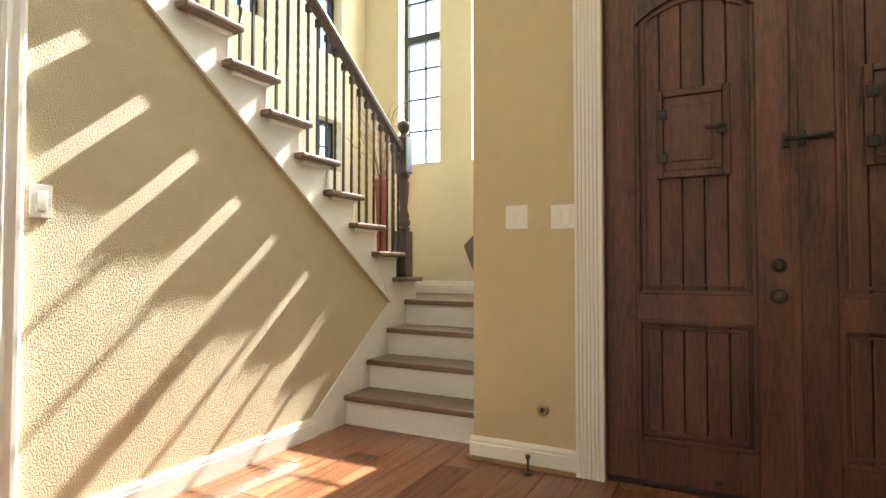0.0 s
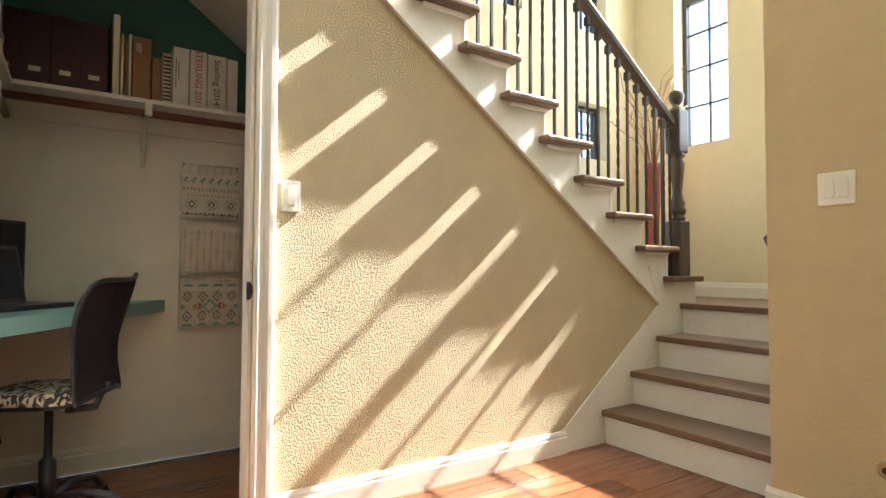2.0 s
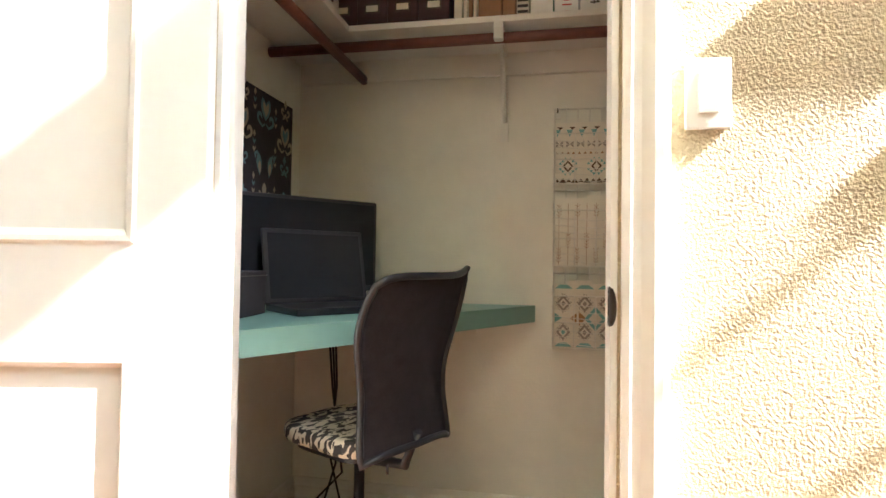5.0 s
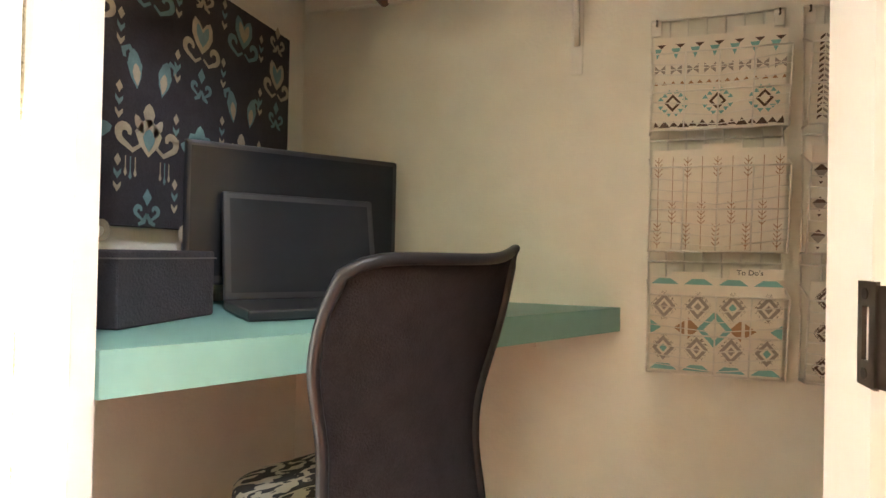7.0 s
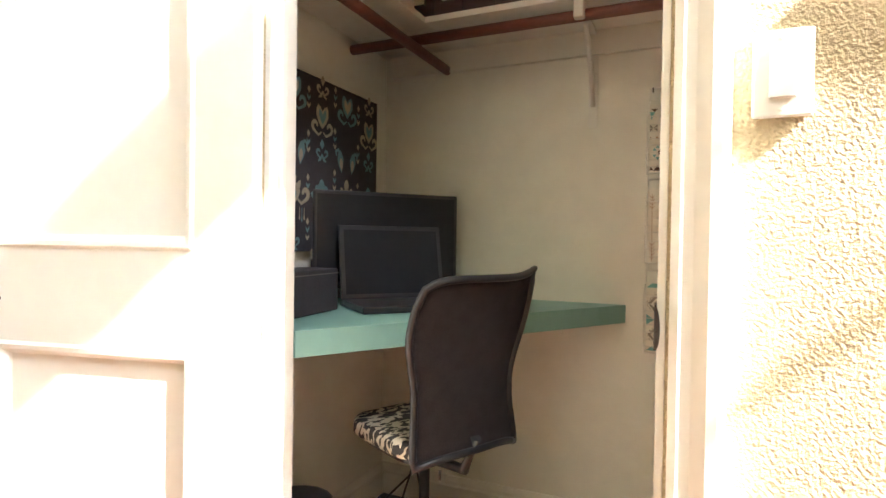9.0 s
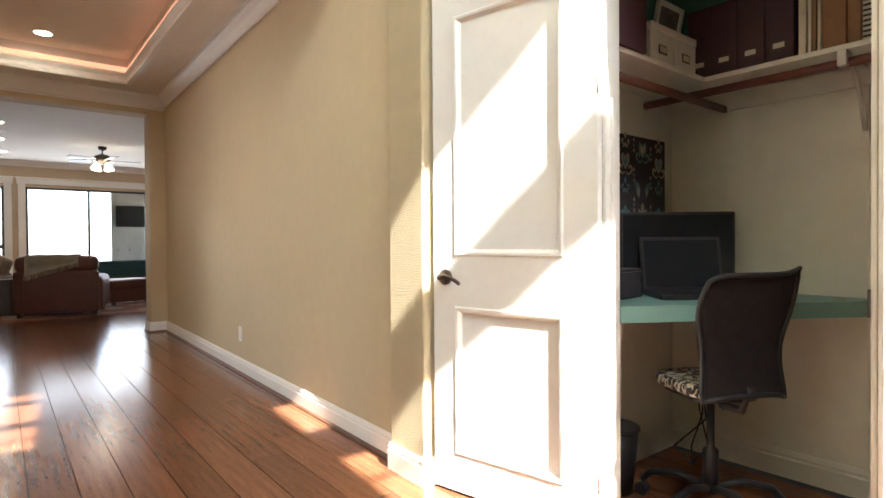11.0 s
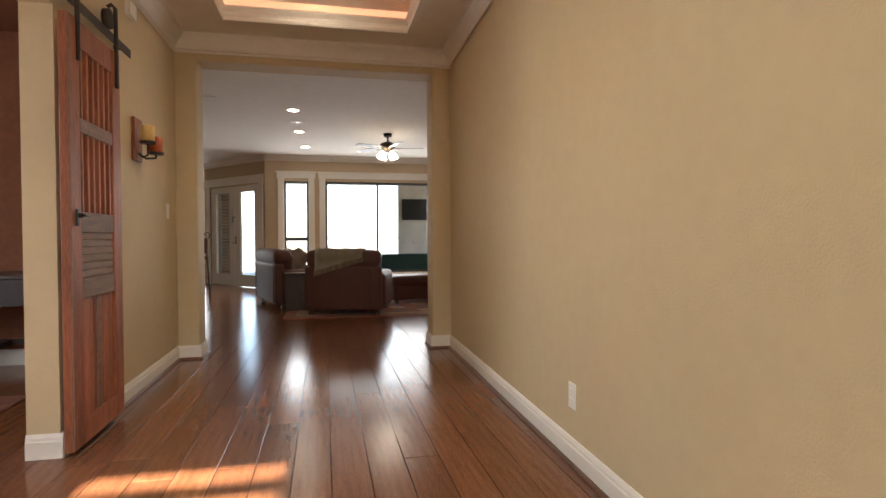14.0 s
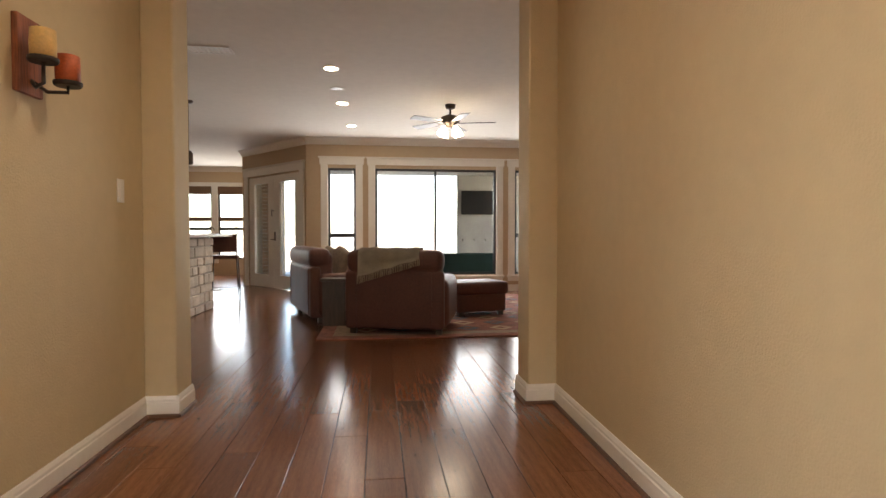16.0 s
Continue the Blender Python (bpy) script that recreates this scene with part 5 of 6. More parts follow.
part("worn_edge", boxes((-0.0215, -0.0135, -0.008, -0.001, 0.01, 2.02)), barn_grey, barn, "bare worn edge of the barn door")
part("batten", boxes((-0.012, -0.004, -BL / 2 - 0.02, -BL / 2 + 0.02, 0.12, 0.70), bevel=0.002), barn_grey, barn)
part("door_knob", join(boxes((-0.03, -0.02, -0.075, -0.045, 1.05, 1.13), bevel=0.004), tube([(-0.05, -0.06, 1.10), (-0.02, -0.06, 1.10)], 0.012), tube([(-0.055, -0.1, 1.10), (-0.055, -0.03, 1.10)], 0.006)), iron, barn)
track = thing("barn_door_track", pose(0, 0, 0), "black flat iron barn door track", "track")
part("track_bar", boxes((LW - 0.055, LW - 0.047, -4.62, -2.1, 2.13, 2.18), bevel=0.002), iron, track)
for yy in (-4.5, -3.6, -2.7):
    part("spacer", tube([(LW - 0.047, yy, 2.155), (LW - 0.0, yy, 2.155)], 0.014), iron, track)
for yy in (-3.76, -4.26):
    part("hanger_wheel", tube([(LW - 0.066, yy, 2.235), (LW - 0.036, yy, 2.235)], 0.055, 20), iron, barn).matrix_local = pose(-(LW - 0.06), 3.69, -0.03)
    hs = tube([(LW - 0.085, yy - 0.02, 1.86), (LW - 0.085, yy - 0.02, 2.2), (LW - 0.085, yy - 0.016, 2.3), (LW - 0.07, yy, 2.315), (LW - 0.05, yy, 2.3)], 0.011)
    part("hanger_strap", hs, iron, barn).matrix_local = pose(-(LW - 0.06), 3.69, -0.03)

# ---- sconce ----
sc = thing("candle_sconce", pose(LW, -4.86, 1.675), "wooden wall sconce with two painted candles", "sconce")
part("backplate", boxes((-0.022, 0, -0.07, 0.08, -0.145, 0.135), bevel=0.004), barn_red, sc)
for dy, dx, z, m in ((0.05, -0.09, 0.0, candle_y), (-0.09, -0.10, -0.05, candle_r)):
    part("arm", tube([(-0.02, 0, -0.09), (-0.05, dy * 0.5, -0.12), (dx, dy, -0.11), (dx, dy, z - 0.035)], 0.007), iron, sc)
    part("dish", turned([(0.045, z - 0.037), (0.05, z - 0.03), (0.05, z - 0.02)], (dx, dy, 0)), iron, sc)
    part("candle", turned([(0.042, z - 0.02), (0.043, z + 0.03), (0.041, z + 0.08), (0.034, z + 0.083), (0.03, z + 0.075)], (dx, dy, 0)), m, sc)
sens = thing("door_chime", pose(LW, -4.75, 2.47), "small white box high on the hall wall", "sensor")
part("body", boxes((-0.035, 0, -0.06, 0.06, -0.04, 0.05), bevel=0.004), plate, sens)


def can_light(x, y, z, lit=True, watts=7):
    t = thing("recessed_light", pose(x, y, z), "lit white recessed ceiling light" if lit else "white round ceiling speaker", "ceiling light" if lit else "speaker", "recessed lights" if lit else "")
    part("trim", turned([(0.085, 0.0), (0.085, -0.004), (0.068, -0.007), (0.066, -0.001)], n=24), white, t)
    part("lens" if lit else "grille", turned([(0.064, -0.001), (0.064, -0.005)], n=24), warm_glow if lit else plate, t)
    if lit:
        d = bpy.data.lights.new("can_lamp", "SPOT")
        d.energy, d.color, d.spot_size, d.spot_blend, d.shadow_soft_size = watts, (1.0, 0.82, 0.6), radians(120), 0.8, 0.05
        lo = new("can_lamp", d)
        lo.location = (x, y, z - 0.02)


can_light(-0.82, -5.05, HZ + 0.25, watts=4.0)
can_light(-0.82, -3.2, HZ + 0.25, watts=4.0)
for x, y, lit in ((-0.484, -8.32, True), (-0.489, -9.10, False), (-0.50, -9.81, True), (-0.545, -11.28, True)):
    can_light(x, y, CZ, lit, 0.8)
vent = thing("ceiling_vent", pose(0.56, -7.88, CZ), "white slatted ceiling air vent", "vent")
part("frame", boxes((-0.2, 0.2, -0.1, -0.08, -0.01, 0), (-0.2, 0.2, 0.08, 0.1, -0.01, 0), (-0.2, -0.18, -0.08, 0.08, -0.01, 0), (0.18, 0.2, -0.08, 0.08, -0.01, 0)), white, vent)
for i in range(8):
    part("slat", boxes((-0.17 + i * 0.045, -0.15 + i * 0.045, -0.08, 0.08, -0.008, -0.002)), white, vent)


# ---- dining table glimpse ----
tb = thing("side_table", pose(1.52, -5.5, 0, 0, 0, 90), "dark wooden console table in the dining room", "table")
part("top", boxes((-0.3, 0.3, -0.6, 0.6, 0.74, 0.77), bevel=0.005), dark_table, tb)
part("apron", boxes((-0.26, 0.26, -0.55, 0.55, 0.55, 0.74)), dark_table, tb)
for sx in (-0.24, 0.24):
    for sy in (-0.52, 0.52):
        part("leg", boxes((sx - 0.03, sx + 0.03, sy - 0.03, sy + 0.03, 0, 0.56), bevel=0.004), dark_table, tb)
part("stretcher", boxes((-0.24, 0.24, -0.02, 0.02, 0.2, 0.24), (-0.26, -0.22, -0.5, 0.5, 0.2, 0.24)), dark_table, tb)
rug2 = thing("dining_rug", pose(1.9, -3.7, 0.0), "dark red rug on the dining-room floor", "rug")
part("pile", boxes((-0.9, 0.9, -1.2, 1.2, 0.001, 0.012), bevel=0.003), rug_mat, rug2)

# added out of view, round the fill light of the dining room
window("window_13", "x", 3.23, -3.6, -2.2, 0.8, 2.1, 2, [], "unseen dining-room window added to let light in", frame_m=white)

# ---- living room ----
taupe = mat("taupe_paint", (0.50, 0.38, 0.25), 0.8, vary=0.05, scale=1.5, bump=0.3, bscale=110)
HO = [(-3.044, -0.898, 0.30, 2.165), (-0.563, -0.087, 0.30, 2.165), (-3.95, -3.38, 0.30, 2.165)]
structure("wall_windows", slab("y", YW, -0.16, -6.5, 0.28, 0, CZ, HO), taupe, "taupe living-room window wall", "wall")
structure("wall_living_west", boxes((-6.5, HW - 0.15, -6.15, -6.05, 0, CZ), (LW + 0.14, 6.0, -6.15, -6.05, 0, CZ), (-6.6, -6.5, -12.5, -6.05, 0, CZ), (6.0, 6.1, -17.2, -6.05, 0, CZ)), taupe, "taupe living-room walls", "wall")
# angled wall with french doors
A0, A1 = Vector((0.28, -12.40, 0)), Vector((1.75, -14.15, 0))
al = (A1 - A0).length
ang = math.degrees(math.atan2(A1.y - A0.y, A1.x - A0.x))
aw = slab("y", 0, -0.14, 0, al, 0, CZ, [(0.2, 2.05, -0.01, 2.12)])
o = structure("wall_angled", aw, taupe, "taupe angled wall round the french doors", "wall")
o.matrix_world = pose(A0.x, A0.y, 0, 0, 0, ang)
fd = thing("door_4", pose(A0.x, A0.y, 0, 0, 0, ang), "closed white glazed french doors", "door", kind="structure")
for u in (0.2, 1.125):
    part("door_leaf", slab("y", -0.02, -0.045, u + 0.003, u + 0.922, 0.01, 2.11, [(u + 0.2, u + 0.72, 0.25, 1.98)]), white, fd)
    g = part("pane", boxes((u + 0.2, u + 0.72, -0.045, -0.04, 0.25, 1.98)), glass, fd)
    g.visible_shadow = False
part("door_lever", join(boxes((1.06, 1.09, -0.02, -0.005, 0.9, 1.06), bevel=0.004), tube([(1.075, 0.02, 0.92), (1.18, 0.02, 0.92)], 0.008)), bronze, fd)
part("security_bar", tube([(1.08, 0.0, 1.45), (1.16, 0.0, 1.48), (1.16, 0.0, 1.35)], 0.008), bronze, fd)
o = structure("casing_7", boxes((0.06, 0.2, 0, 0.022, 0, 2.14), (2.05, 2.19, 0, 0.022, 0, 2.14), (0.04, 2.21, 0, 0.03, 2.14, 2.27), (0.02, 2.23, 0, 0.05, 2.27, 2.30), bevel=0.004), white, "white casing round the french doors", "casing")
o.matrix_world = pose(A0.x, A0.y, 0, 0, 0, ang)
structure("wall_nook", join(slab("y", -16.95, -0.15, 1.4, 6.0, 0, CZ, [(2.35, 3.0, 0.4, 2.2), (3.15, 3.95, 0.4, 2.2), (4.1, 4.9, 0.4, 2.2)]), boxes((1.6, 1.75, -16.95, -14.15, 0, CZ))), taupe, "taupe breakfast nook wall with windows", "wall")
for i, (a, b) in enumerate(((2.35, 3.0), (3.15, 3.95), (4.1, 4.9))):
    window(f"window_{7 + i}", "y", -17.05, a, b, 0.4, 2.2, 1, [], "dark-framed nook window with a woven blind", bar=(1.15,), frame_m=black_frame)
    structure("casing_8", boxes((a - 0.1, a, -16.95, -16.93, 0.3, 2.3), (b, b + 0.05, -16.95, -16.93, 0.3, 2.3), (a, b, -16.95, -16.93, 2.2, 2.3)), white, "white nook window casing", "casing")
    bl = thing("window_blind", pose((a + b) / 2, -16.92, 2.2), "brown woven blind rolled up in a nook window", "blind", "nook blinds")
    part("roll", boxes((-(b - a) / 2 + 0.01, (b - a) / 2 - 0.01, -0.02, 0.02, -0.2, 0), bevel=0.01), blind, bl)
    part("sash_blind", boxes((-(b - a) / 2 + 0.01, (b - a) / 2 - 0.01, -0.02, 0.0, -0.86, -0.76), bevel=0.008), blind, bl)
NAMES = ("big fixed living-room window with a dark frame", "narrow dark-framed living-room window", "narrow dark-framed living-room window")
for i, h in enumerate(HO):
    window(f"window_{10 + i}", "y", YW - 0.10, *h, 1, [], NAMES[i], bar=() if i == 0 else (0.997,), fw=0.04)
    structure("casing_9", boxes((h[0] - 0.12, h[0], YW, YW + 0.022, 0.18, 2.22), (h[1], h[1] + 0.12, YW, YW + 0.022, 0.18, 2.22), (h[0] - 0.14, h[1] + 0.14, YW, YW + 0.03, 2.22, 2.33), (h[0] - 0.16, h[1] + 0.16, YW, YW + 0.05, 2.33, 2.355), (h[0] - 0.14, h[1] + 0.14, YW, YW + 0.05, 0.25, 0.285), (h[0], h[1], YW, YW + 0.022, 0.18, 0.25), bevel=0.003), white, "white window casing with a cornice", "casing")
structure("window_mullion", boxes((-1.975, -1.935, YW - 0.10, YW - 0.04, 0.34, 2.125)), black_frame, "dark mullion of the big window", "window")
structure("baseboard", prism([(YW + 0.001 + p, h) for p, h in BASE], "x", -6.5, 0.28), white, "white living-room baseboard", "baseboard")
structure("crown_moulding", prism([(YW + 0.001 + p, CZ - 0.12 + h) for p, h in CROWN], "x", -6.5, 0.28), white, "white living-room crown moulding", "moulding")
cr = structure("crown_moulding", prism([(0.001 + p, CZ - 0.12 + h) for p, h in CROWN], "x", 0.0, al), white, "white crown moulding over the french doors", "moulding")
cr.matrix_world = pose(A0.x, A0.y, 0, 0, 0, ang)
structure("crown_moulding", prism([(-16.95 + 0.001 + p, CZ - 0.12 + h) for p, h in CROWN], "x", 1.75, 6.0), white, "white nook crown moulding", "moulding")


def leather_chair(name, m, w, d, label, group=""):
    t = thing(name, m, label, "armchair", group)
    part("base", soft_box(-w / 2 + 0.04, w / 2 - 0.04, -d / 2 + 0.04, d / 2 - 0.1, 0.06, 0.30, 0.03), leather, t)
    part("backrest", soft_box(-w / 2 + 0.07, w / 2 - 0.07, -d / 2 - 0.01, -d / 2 + 0.25, 0.10, 0.80, 0.10, 6), leather, t)
    part("back_roll", soft_box(-w / 2 + 0.05, w / 2 - 0.05, -d / 2 - 0.03, -d / 2 + 0.22, 0.62, 0.85, 0.105, 6), leather, t)
    part("back_panel", soft_box(-w / 2 + 0.04, w / 2 - 0.04, -d / 2 - 0.02, -d / 2 + 0.10, 0.06, 0.64, 0.045), leather, t)
    for sx in (-w / 2 + 0.16, w / 2 - 0.16):
        part("back_seam", tube([(sx, -d / 2 - 0.021, 0.09), (sx, -d / 2 - 0.024, 0.35), (sx, -d / 2 - 0.021, 0.62)], 0.005, 6), leather, t)
    for s in (-1, 1):
        part("arm", soft_box(min(s * w / 2, s * (w / 2 - 0.22)), max(s * w / 2, s * (w / 2 - 0.22)), -d / 2 + 0.06, d / 2 - 0.06, 0.06, 0.56, 0.10, 6), leather, t)
        for yy in (-d / 2 + 0.1, d / 2 - 0.15):
            part("foot", boxes((s * (w / 2 - 0.1) - 0.03, s * (w / 2 - 0.1) + 0.03, yy - 0.03, yy + 0.03, 0, 0.065)), dark_wood, t)
    part("seat_cushion", soft_box(-w / 2 + 0.2, w / 2 - 0.2, -d / 2 + 0.2, d / 2 - 0.05, 0.29, 0.46, 0.06), leather, t)
    return t


arm = leather_chair("armchair", pose(-1.22, -8.62, 0.012, 0, 0, 166), 1.08, 0.98, "dark brown leather armchair seen from behind")
sofa = leather_chair("loveseat", pose(-0.45, -9.75, 0.012, 0, 0, 108), 1.5, 0.95, "dark brown leather loveseat with cushions")
for i, (x, z, r) in enumerate(((0.3, 0.62, 12), (0.0, 0.6, -10), (-0.3, 0.62, 6))):
    cu = thing("cushion", sofa.matrix_world @ pose(x, -0.12, z - 0.13, -18, r, 0), "patterned tan cushion on the loveseat", "cushion", "loveseat cushions")
    part("cover", soft_box(-0.2, 0.2, -0.06, 0.06, -0.02, 0.36, 0.055), cushion_mat, cu)
tw = thing("throw_blanket", arm.matrix_world @ pose(0, 0, 0), "cream fringed throw over the armchair back", "blanket")
bm = bmesh.new()
rows_ = []
for j, (yy, zz) in enumerate(((-0.22, 0.55), (-0.24, 0.83), (-0.28, 0.865), (-0.38, 0.872), (-0.48, 0.865), (-0.525, 0.82), (-0.53, 0.70), (-0.535, 0.58))):
    rr = []
    for i in range(13):
        u = i / 12
        zq = zz + (0.18 * u if j == 7 else 0.09 * u if j == 6 else 0) + 0.006 * math.sin(u * 19 + j)
        rr.append(bm.verts.new((-0.36 + 0.62 * u, yy + 0.004 * math.sin(u * 25), zq)))
    rows_.append(rr)
for a, b in zip(rows_, rows_[1:]):
    for i in range(12):
        bm.faces.new((a[i], a[i + 1], b[i + 1], b[i])).smooth = True
bmesh.ops.solidify(bm, geom=bm.faces[:], thickness=0.012)
part("cloth", bm, throw, tw)
part("fringe", join(*[tube([(-0.36 + 0.0155 * i, -0.54, 0.60 + 0.0047 * i), (-0.36 + 0.0155 * i + 0.006 * math.sin(i), -0.545, 0.51 + 0.0047 * i)], 0.004, 5) for i in range(41)]), throw, tw)
ot = thing("ottoman", pose(-2.15, -9.55, 0.012, 0, 0, 15), "dark brown leather ottoman on the rug", "ottoman")
part("cushion", soft_box(-0.36, 0.36, -0.28, 0.28, 0.26, 0.42, 0.06), leather, ot)
part("base", soft_box(-0.33, 0.33, -0.25, 0.25, 0.05, 0.28, 0.03), leather, ot)
for sx in (-0.27, 0.27):
    for sy in (-0.2, 0.2):
        part("foot", boxes((sx - 0.03, sx + 0.03, sy - 0.03, sy + 0.03, 0, 0.06)), dark_wood, ot)
st = thing("end_table", pose(-0.52, -8.95, 0.012), "small dark end table between the leather seats", "table")
part("top", boxes((-0.2, 0.2, -0.2, 0.2, 0.49, 0.52), bevel=0.006), dark_wood, st)
part("cabinet", boxes((-0.18, 0.18, -0.18, 0.18, 0.0, 0.49)), dark_wood, st)
rug_inks = (mat("rug_tan", (0.42, 0.30, 0.19), 0.95, vary=0.3, scale=20), mat("rug_slate", (0.10, 0.11, 0.13), 0.95, vary=0.3, scale=20))
rg = thing("area_rug", pose(-2.2, -9.9, 0), "red and tan patterned area rug", "rug")
part("pile_ground", boxes((-1.9, 1.85, -1.85, 1.9, 0.001, 0.012), bevel=0.004), rug_mat, rg)
part("border", boxes((-1.75, 1.7, 1.6, 1.75, 0.012, 0.0135)), cushion_mat, rg)
part("border", boxes((1.55, 1.7, -1.7, 1.6, 0.012, 0.0135)), cushion_mat, rg)
for i in range(9):
    for j in range(9):
        part("medallion", prism(diamond(-1.5 + 0.36 * i, -1.45 + 0.36 * j, 0.13, 0.13), "z", 0.012, 0.0136), rug_inks[(i + j) % 2], rg)
        part("medallion_heart", prism(diamond(-1.5 + 0.36 * i, -1.45 + 0.36 * j, 0.06, 0.06), "z", 0.0136, 0.0146), rug_mat, rg)

fan = thing("ceiling_fan", pose(-1.873, -9.74, CZ), "ceiling fan with brown blades and lit glass shades", "ceiling fan")
part("canopy", turned([(0.07, 0), (0.06, -0.05), (0.02, -0.06)]), bronze, fan)
part("downrod", tube([(0, 0, -0.05), (0, 0, -0.15)], 0.014), bronze, fan)
part("motor", turned([(0.04, -0.13), (0.12, -0.16), (0.125, -0.22), (0.07, -0.26), (0.05, -0.3)], n=20), bronze, fan)
for k in range(5):
    bl = part("blade", boxes((0.16, 0.58, -0.065, 0.065, -0.236, -0.228), bevel=0.003), dark_wood, fan)
    bl.matrix_local = pose(0, 0, 0, 0, 0, 72 * k + 25) @ pose(0, 0, 0, 9, 0, 0)
    ir = part("blade_iron", boxes((0.1, 0.2, -0.02, 0.02, -0.243, -0.236)), bronze, fan)
    ir.matrix_local = pose(0, 0, 0, 0, 0, 72 * k + 25)
for k in range(4):
    a = math.radians(90 * k + 30)
    sh = part("shade", turned([(0.02, 0), (0.035, -0.03), (0.06, -0.09), (0.065, -0.11), (0.055, -0.1)]), fan_glow, fan, "lit frosted glass shade")
    sh.matrix_local = pose(0.1 * math.cos(a), 0.1 * math.sin(a), -0.29, 22 * math.sin(a), -22 * math.cos(a), 0)
fl = bpy.data.lights.new("fan_lamp", "POINT")
fl.energy, fl.color, fl.shadow_soft_size = 0.06, (1.0, 0.82, 0.6), 0.1
lo = new("fan_lamp", fl)
lo.location = (-1.873, -9.74, CZ - 0.52)

# ---- kitchen bar ----
mortar = mat("pale_mortar", (0.40, 0.34, 0.27), 0.9, vary=0.2, scale=9, bump=0.8, bscale=60)
bar = thing("stone_bar", pose(0, 0, 0), "rough limestone kitchen bar with a granite top", "bar", kind="structure")
part("core", boxes((1.352, 2.6, -10.565, -8.6, 0, 0.98)), mortar, bar)
part("bar_top", boxes((1.12, 2.7, -10.85, -8.5, 0.98, 1.02), bevel=0.01), granite, bar, "granite bar top")
rng = random.Random(11)
z = 0.0
while z < 0.97:
    h = min(rng.choice((0.08, 0.11, 0.14)), 0.975 - z)
    y = -10.58
    while y < -8.62:
        l = min(rng.uniform(0.16, 0.42), -8.6 - y)
        o_ = rng.uniform(0, 0.03)
        part("stone", boxes((1.33 - o_, 1.38, y + 0.006, y + l - 0.006, z + 0.005, z + h - 0.005), bevel=0.012), stone, bar)
        y += l
    x = 1.39
    while x < 2.58:
        l = min(rng.uniform(0.16, 0.42), 2.6 - x)
        part("stone", boxes((x + 0.006, x + l - 0.006, -10.60 - rng.uniform(0, 0.03), -10.54, z + 0.005, z + h - 0.005), bevel=0.012), stone, bar)
        x += l
    z += h


def bar_stool(x, y, r):
    t = thing("bar_stool", pose(x, y, 0, 0, 0, r), "wrought iron bar stool with a scrolled back", "stool", "bar stools")
    part("seat", soft_box(-0.19, 0.19, -0.19, 0.19, 0.66, 0.71, 0.02), leather, t)
    for sx in (-0.17, 0.17):
        part("leg", tube([(sx, -0.17, 0.66), (sx * 1.2, -0.2, 0.0)], 0.01), iron, t)
        part("leg", tube([(sx, 0.17, 1.02), (sx, 0.17, 0.66), (sx * 1.2, 0.2, 0.0)], 0.01), iron, t)
        part("scroll", tube([(sx * (1 + 0.25 * math.sin(a)), 0.17, 1.02 + 0.05 * (1 - math.cos(a))) for a in [i * 0.6 for i in range(9)]], 0.007), iron, t)
    part("footring", tube([(-0.19, -0.19, 0.22), (0.19, -0.19, 0.22), (0.19, 0.19, 0.22), (-0.19, 0.19, 0.22), (-0.19, -0.19, 0.22)], 0.008), iron, t)
    part("back_pad", soft_box(-0.17, 0.17, 0.155, 0.185, 0.76, 1.02, 0.012), leather, t)


bar_stool(1.28, -11.05, 10)
bar_stool(1.95, -11.1, -8)
pend = thing("pendant_lamp", pose(1.4, -9.9, CZ), "hanging pendant lamp with a lit bulb over the bar", "pendant lamp")
part("canopy", turned([(0.06, 0), (0.05, -0.025), (0.01, -0.03)]), bronze, pend)
part("cord", tube([(0, 0, -0.02), (0, 0, -0.62)], 0.006), bronze, pend)
part("shade", turned([(0.03, -0.62), (0.05, -0.66), (0.052, -0.78), (0.045, -0.79), (0.04, -0.66)]), bronze, pend)
part("bulb", turned([(0.012, -0.66), (0.03, -0.7), (0.028, -0.76), (0.005, -0.78)]), warm_glow, pend)

# ---- outside ----
structure("ground", boxes((-400, 400, -800, 400, -0.5, -0.13)), ground_mat, "pale paved and grassy ground outside", "ground")
pat = thing("patio_wall", pose(0, 0, 0), "pale stucco patio wall outside the big window", "wall", kind="structure")
part("wall", boxes((-4.6, -2.87, -16.2, -16.05, -0.13, 2.5)), patio_paint, pat)
ptv = thing("patio_screen", pose(-3.40, -16.04, 1.79), "dark screen on the patio wall", "screen")
part("panel", boxes((-0.44, 0.44, 0, 0.05, -0.29, 0.29), bevel=0.005), screen_mat, ptv)
hk = thing("hook_row", pose(-3.42, -16.04, 0.85), "row of small metal hooks on the patio wall", "hooks")
for i in range(4):
    part("hook", tube([(-0.42 + 0.28 * i, 0, 0.05), (-0.42 + 0.28 * i, 0.03, 0.03), (-0.42 + 0.28 * i, 0.03, 0.0)], 0.012), iron, hk)
ps = thing("patio_sofa", pose(-2.6, -13.4, -0.13), "dark blue-green patio sofa back outside the window", "sofa")
part("backrest", soft_box(-0.75, 0.6, -0.1, 0.1, 0.1, 0.78, 0.05), teal_cushion, ps)
part("seat", soft_box(-0.75, 0.6, -0.7, -0.05, 0.1, 0.45, 0.05), teal_cushion, ps)
structure("patio_roof", boxes((-6.0, 0.4, -16.2, -12.56, 2.45, 2.6)), patio_paint, "patio roof outside the living room", "roof")
bp = thing("brick_pillar", pose(1.35, -15.2, -0.13), "brick pillar outside the french doors", "pillar", kind="structure")
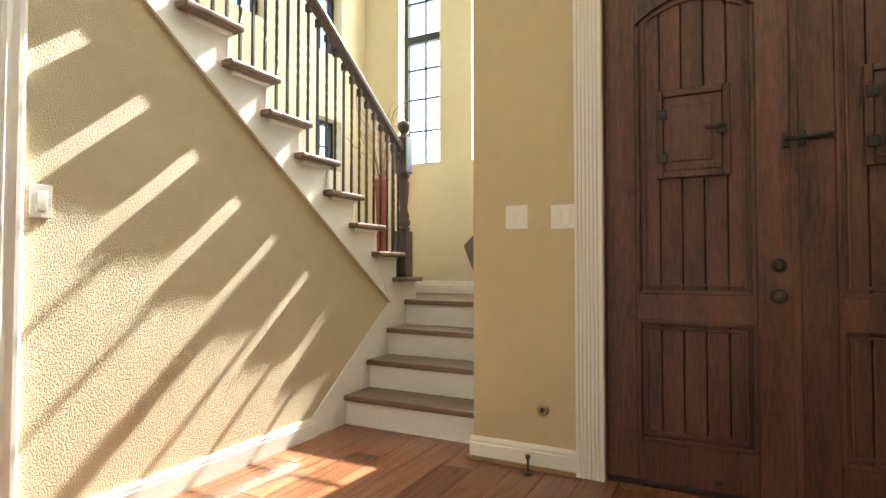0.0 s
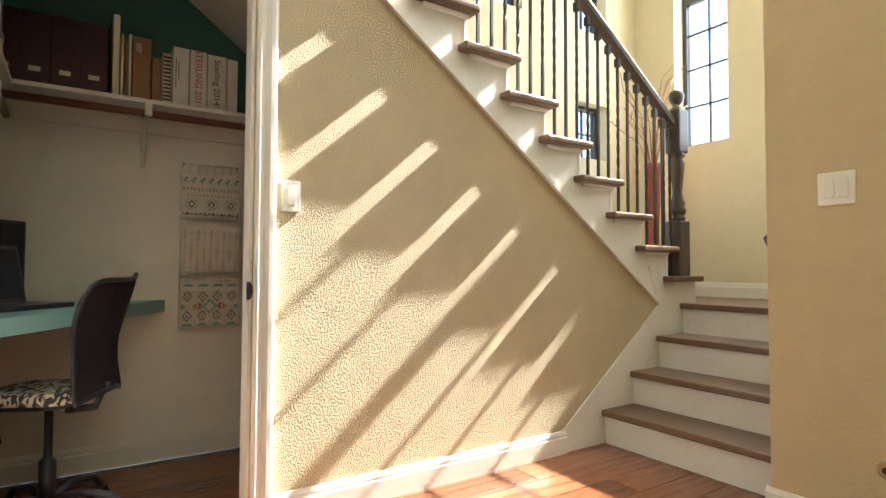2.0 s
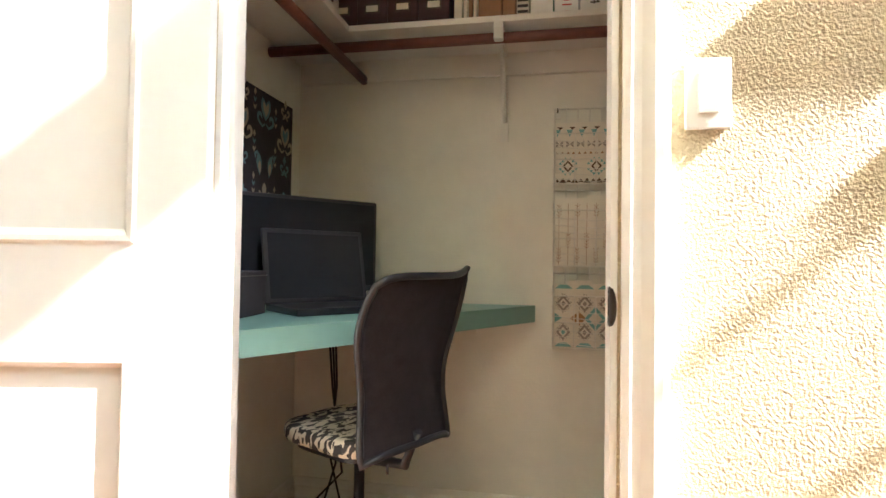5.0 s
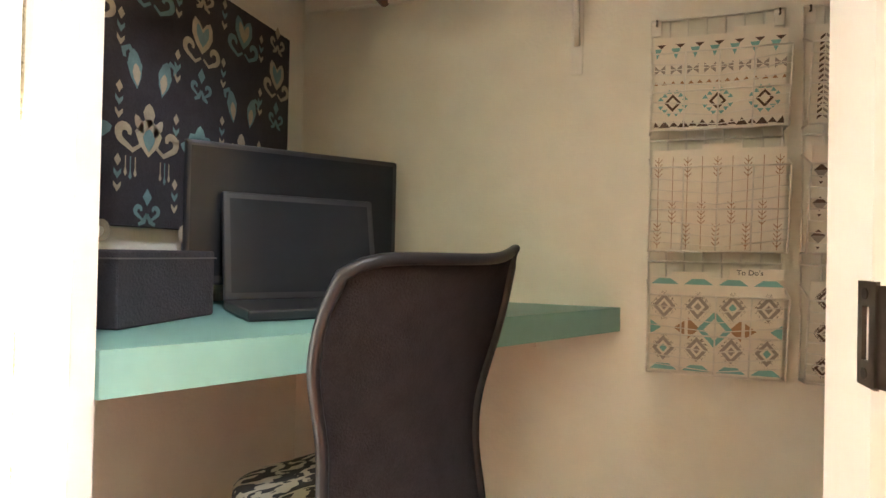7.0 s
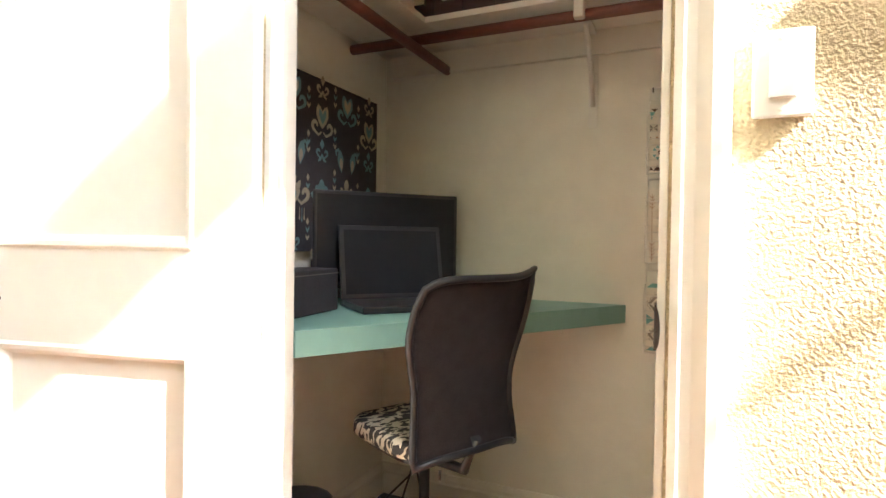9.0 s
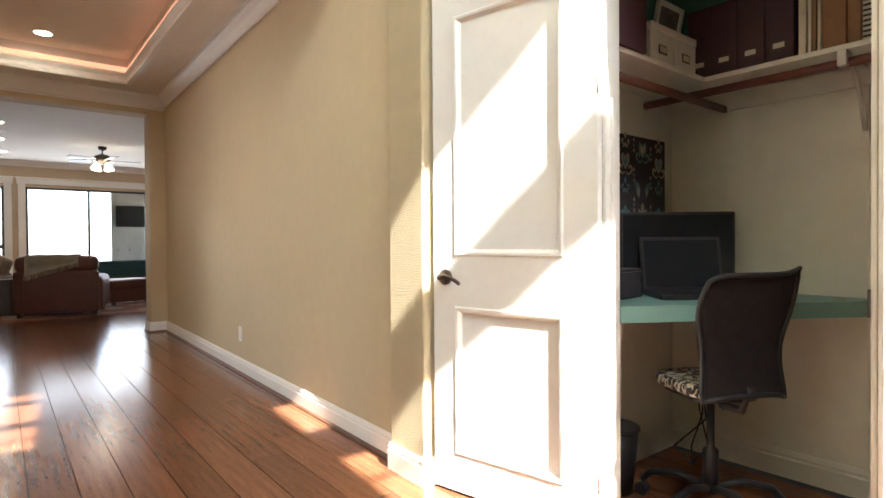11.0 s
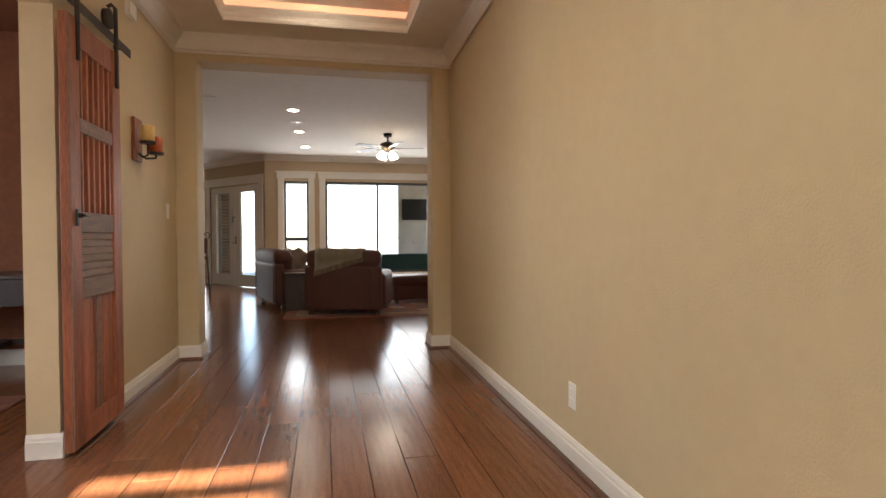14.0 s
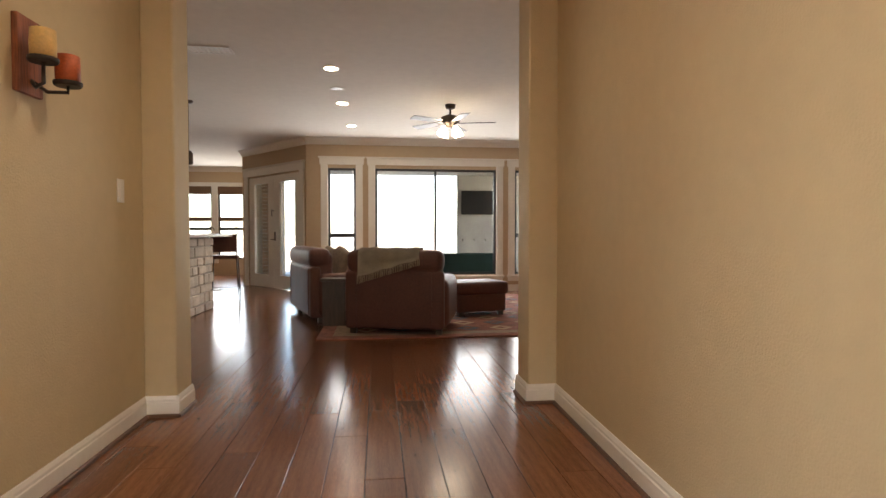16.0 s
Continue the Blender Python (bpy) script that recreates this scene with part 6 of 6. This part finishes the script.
part("mortar", boxes((-0.19, 0.19, -0.19, 0.19, 0, 2.7)), patio_paint, bp)
for c in range(34):
    for i in range(2):
        off = 0.05 if c % 2 else 0
        part("brick", boxes((-0.2 + i * 0.2 + 0.005, -0.005 + i * 0.2, 0.18, 0.2, c * 0.078 + 0.005, c * 0.078 + 0.07)), brick_mat, bp)
        part("brick", boxes((-0.2, -0.18, -0.195 + i * 0.2, -0.005 + i * 0.2, c * 0.078 + 0.005, c * 0.078 + 0.07)), brick_mat, bp)

# ---- floor planks ----
floor = thing("floor", pose(0, 0, 0), "glossy dark oak plank floor", "floor", kind="structure")
rng = random.Random(3)
PW = 0.165
shapes = {}
rest = bmesh.new()
count = 0
n_rows = int(round((6.0 + 6.5) / PW))
def floor_runs(x):
    """The stretches of floor, inside the walls, that a row of planks at x covers."""
    far = -16.95 if x > 1.45 else -12.45 if x < 0.2 else -13.9
    if x < -3.1 or x > 3.2:
        return [(far, -6.05)]
    if x < -2.18:
        return [(far, -6.05), (CL, 1.9)]
    if x < 0.4:
        return [(far, 2.75)]
    if x < FX:
        return [(far, -1.0), (-1.0, 2.72)]
    return [(far, -1.05)]


for i in range(n_rows):
    x = -6.5 + i * PW
    for start, end in floor_runs(x + PW / 2):
        y = start
        first = rng.uniform(0.3, 1.5)
        while y < end - 0.01:
            l = first or rng.choice((0.9, 1.2, 1.5, 1.8))
            whole = not first and y + l <= end
            l, first = min(l, end - y), 0
            if whole and -3.15 < x < 0.4 and -9.0 < y and count < 300:
                if l not in shapes:
                    me = bpy.data.meshes.new("plank")
                    b = plank_bm(PW, l)
                    b.to_mesh(me)
                    b.free()
                    me.materials.append(oak)
                    shapes[l] = me
                ob = new("plank", shapes[l])
                ob.location = (x, y, 0)
                ob.parent = floor
                count += 1
            else:
                vs = [rest.verts.new(p) for p in ((x + 0.0015, y + 0.0015, 0), (x + PW - 0.0015, y + 0.0015, 0), (x + PW - 0.0015, y + l - 0.0015, 0), (x + 0.0015, y + l - 0.0015, 0))]
                vb = [rest.verts.new(v.co + Vector((0, 0, -0.012))) for v in vs]
                rest.faces.new(vs)
                for q in range(4):
                    rest.faces.new((vs[q], vb[q], vb[(q + 1) % 4], vs[(q + 1) % 4]))
            y += l
bmesh.ops.recalc_face_normals(rest, faces=rest.faces)
tagged(part("planks", rest, oak, floor), "far oak planks of the floor", kind="stuff")
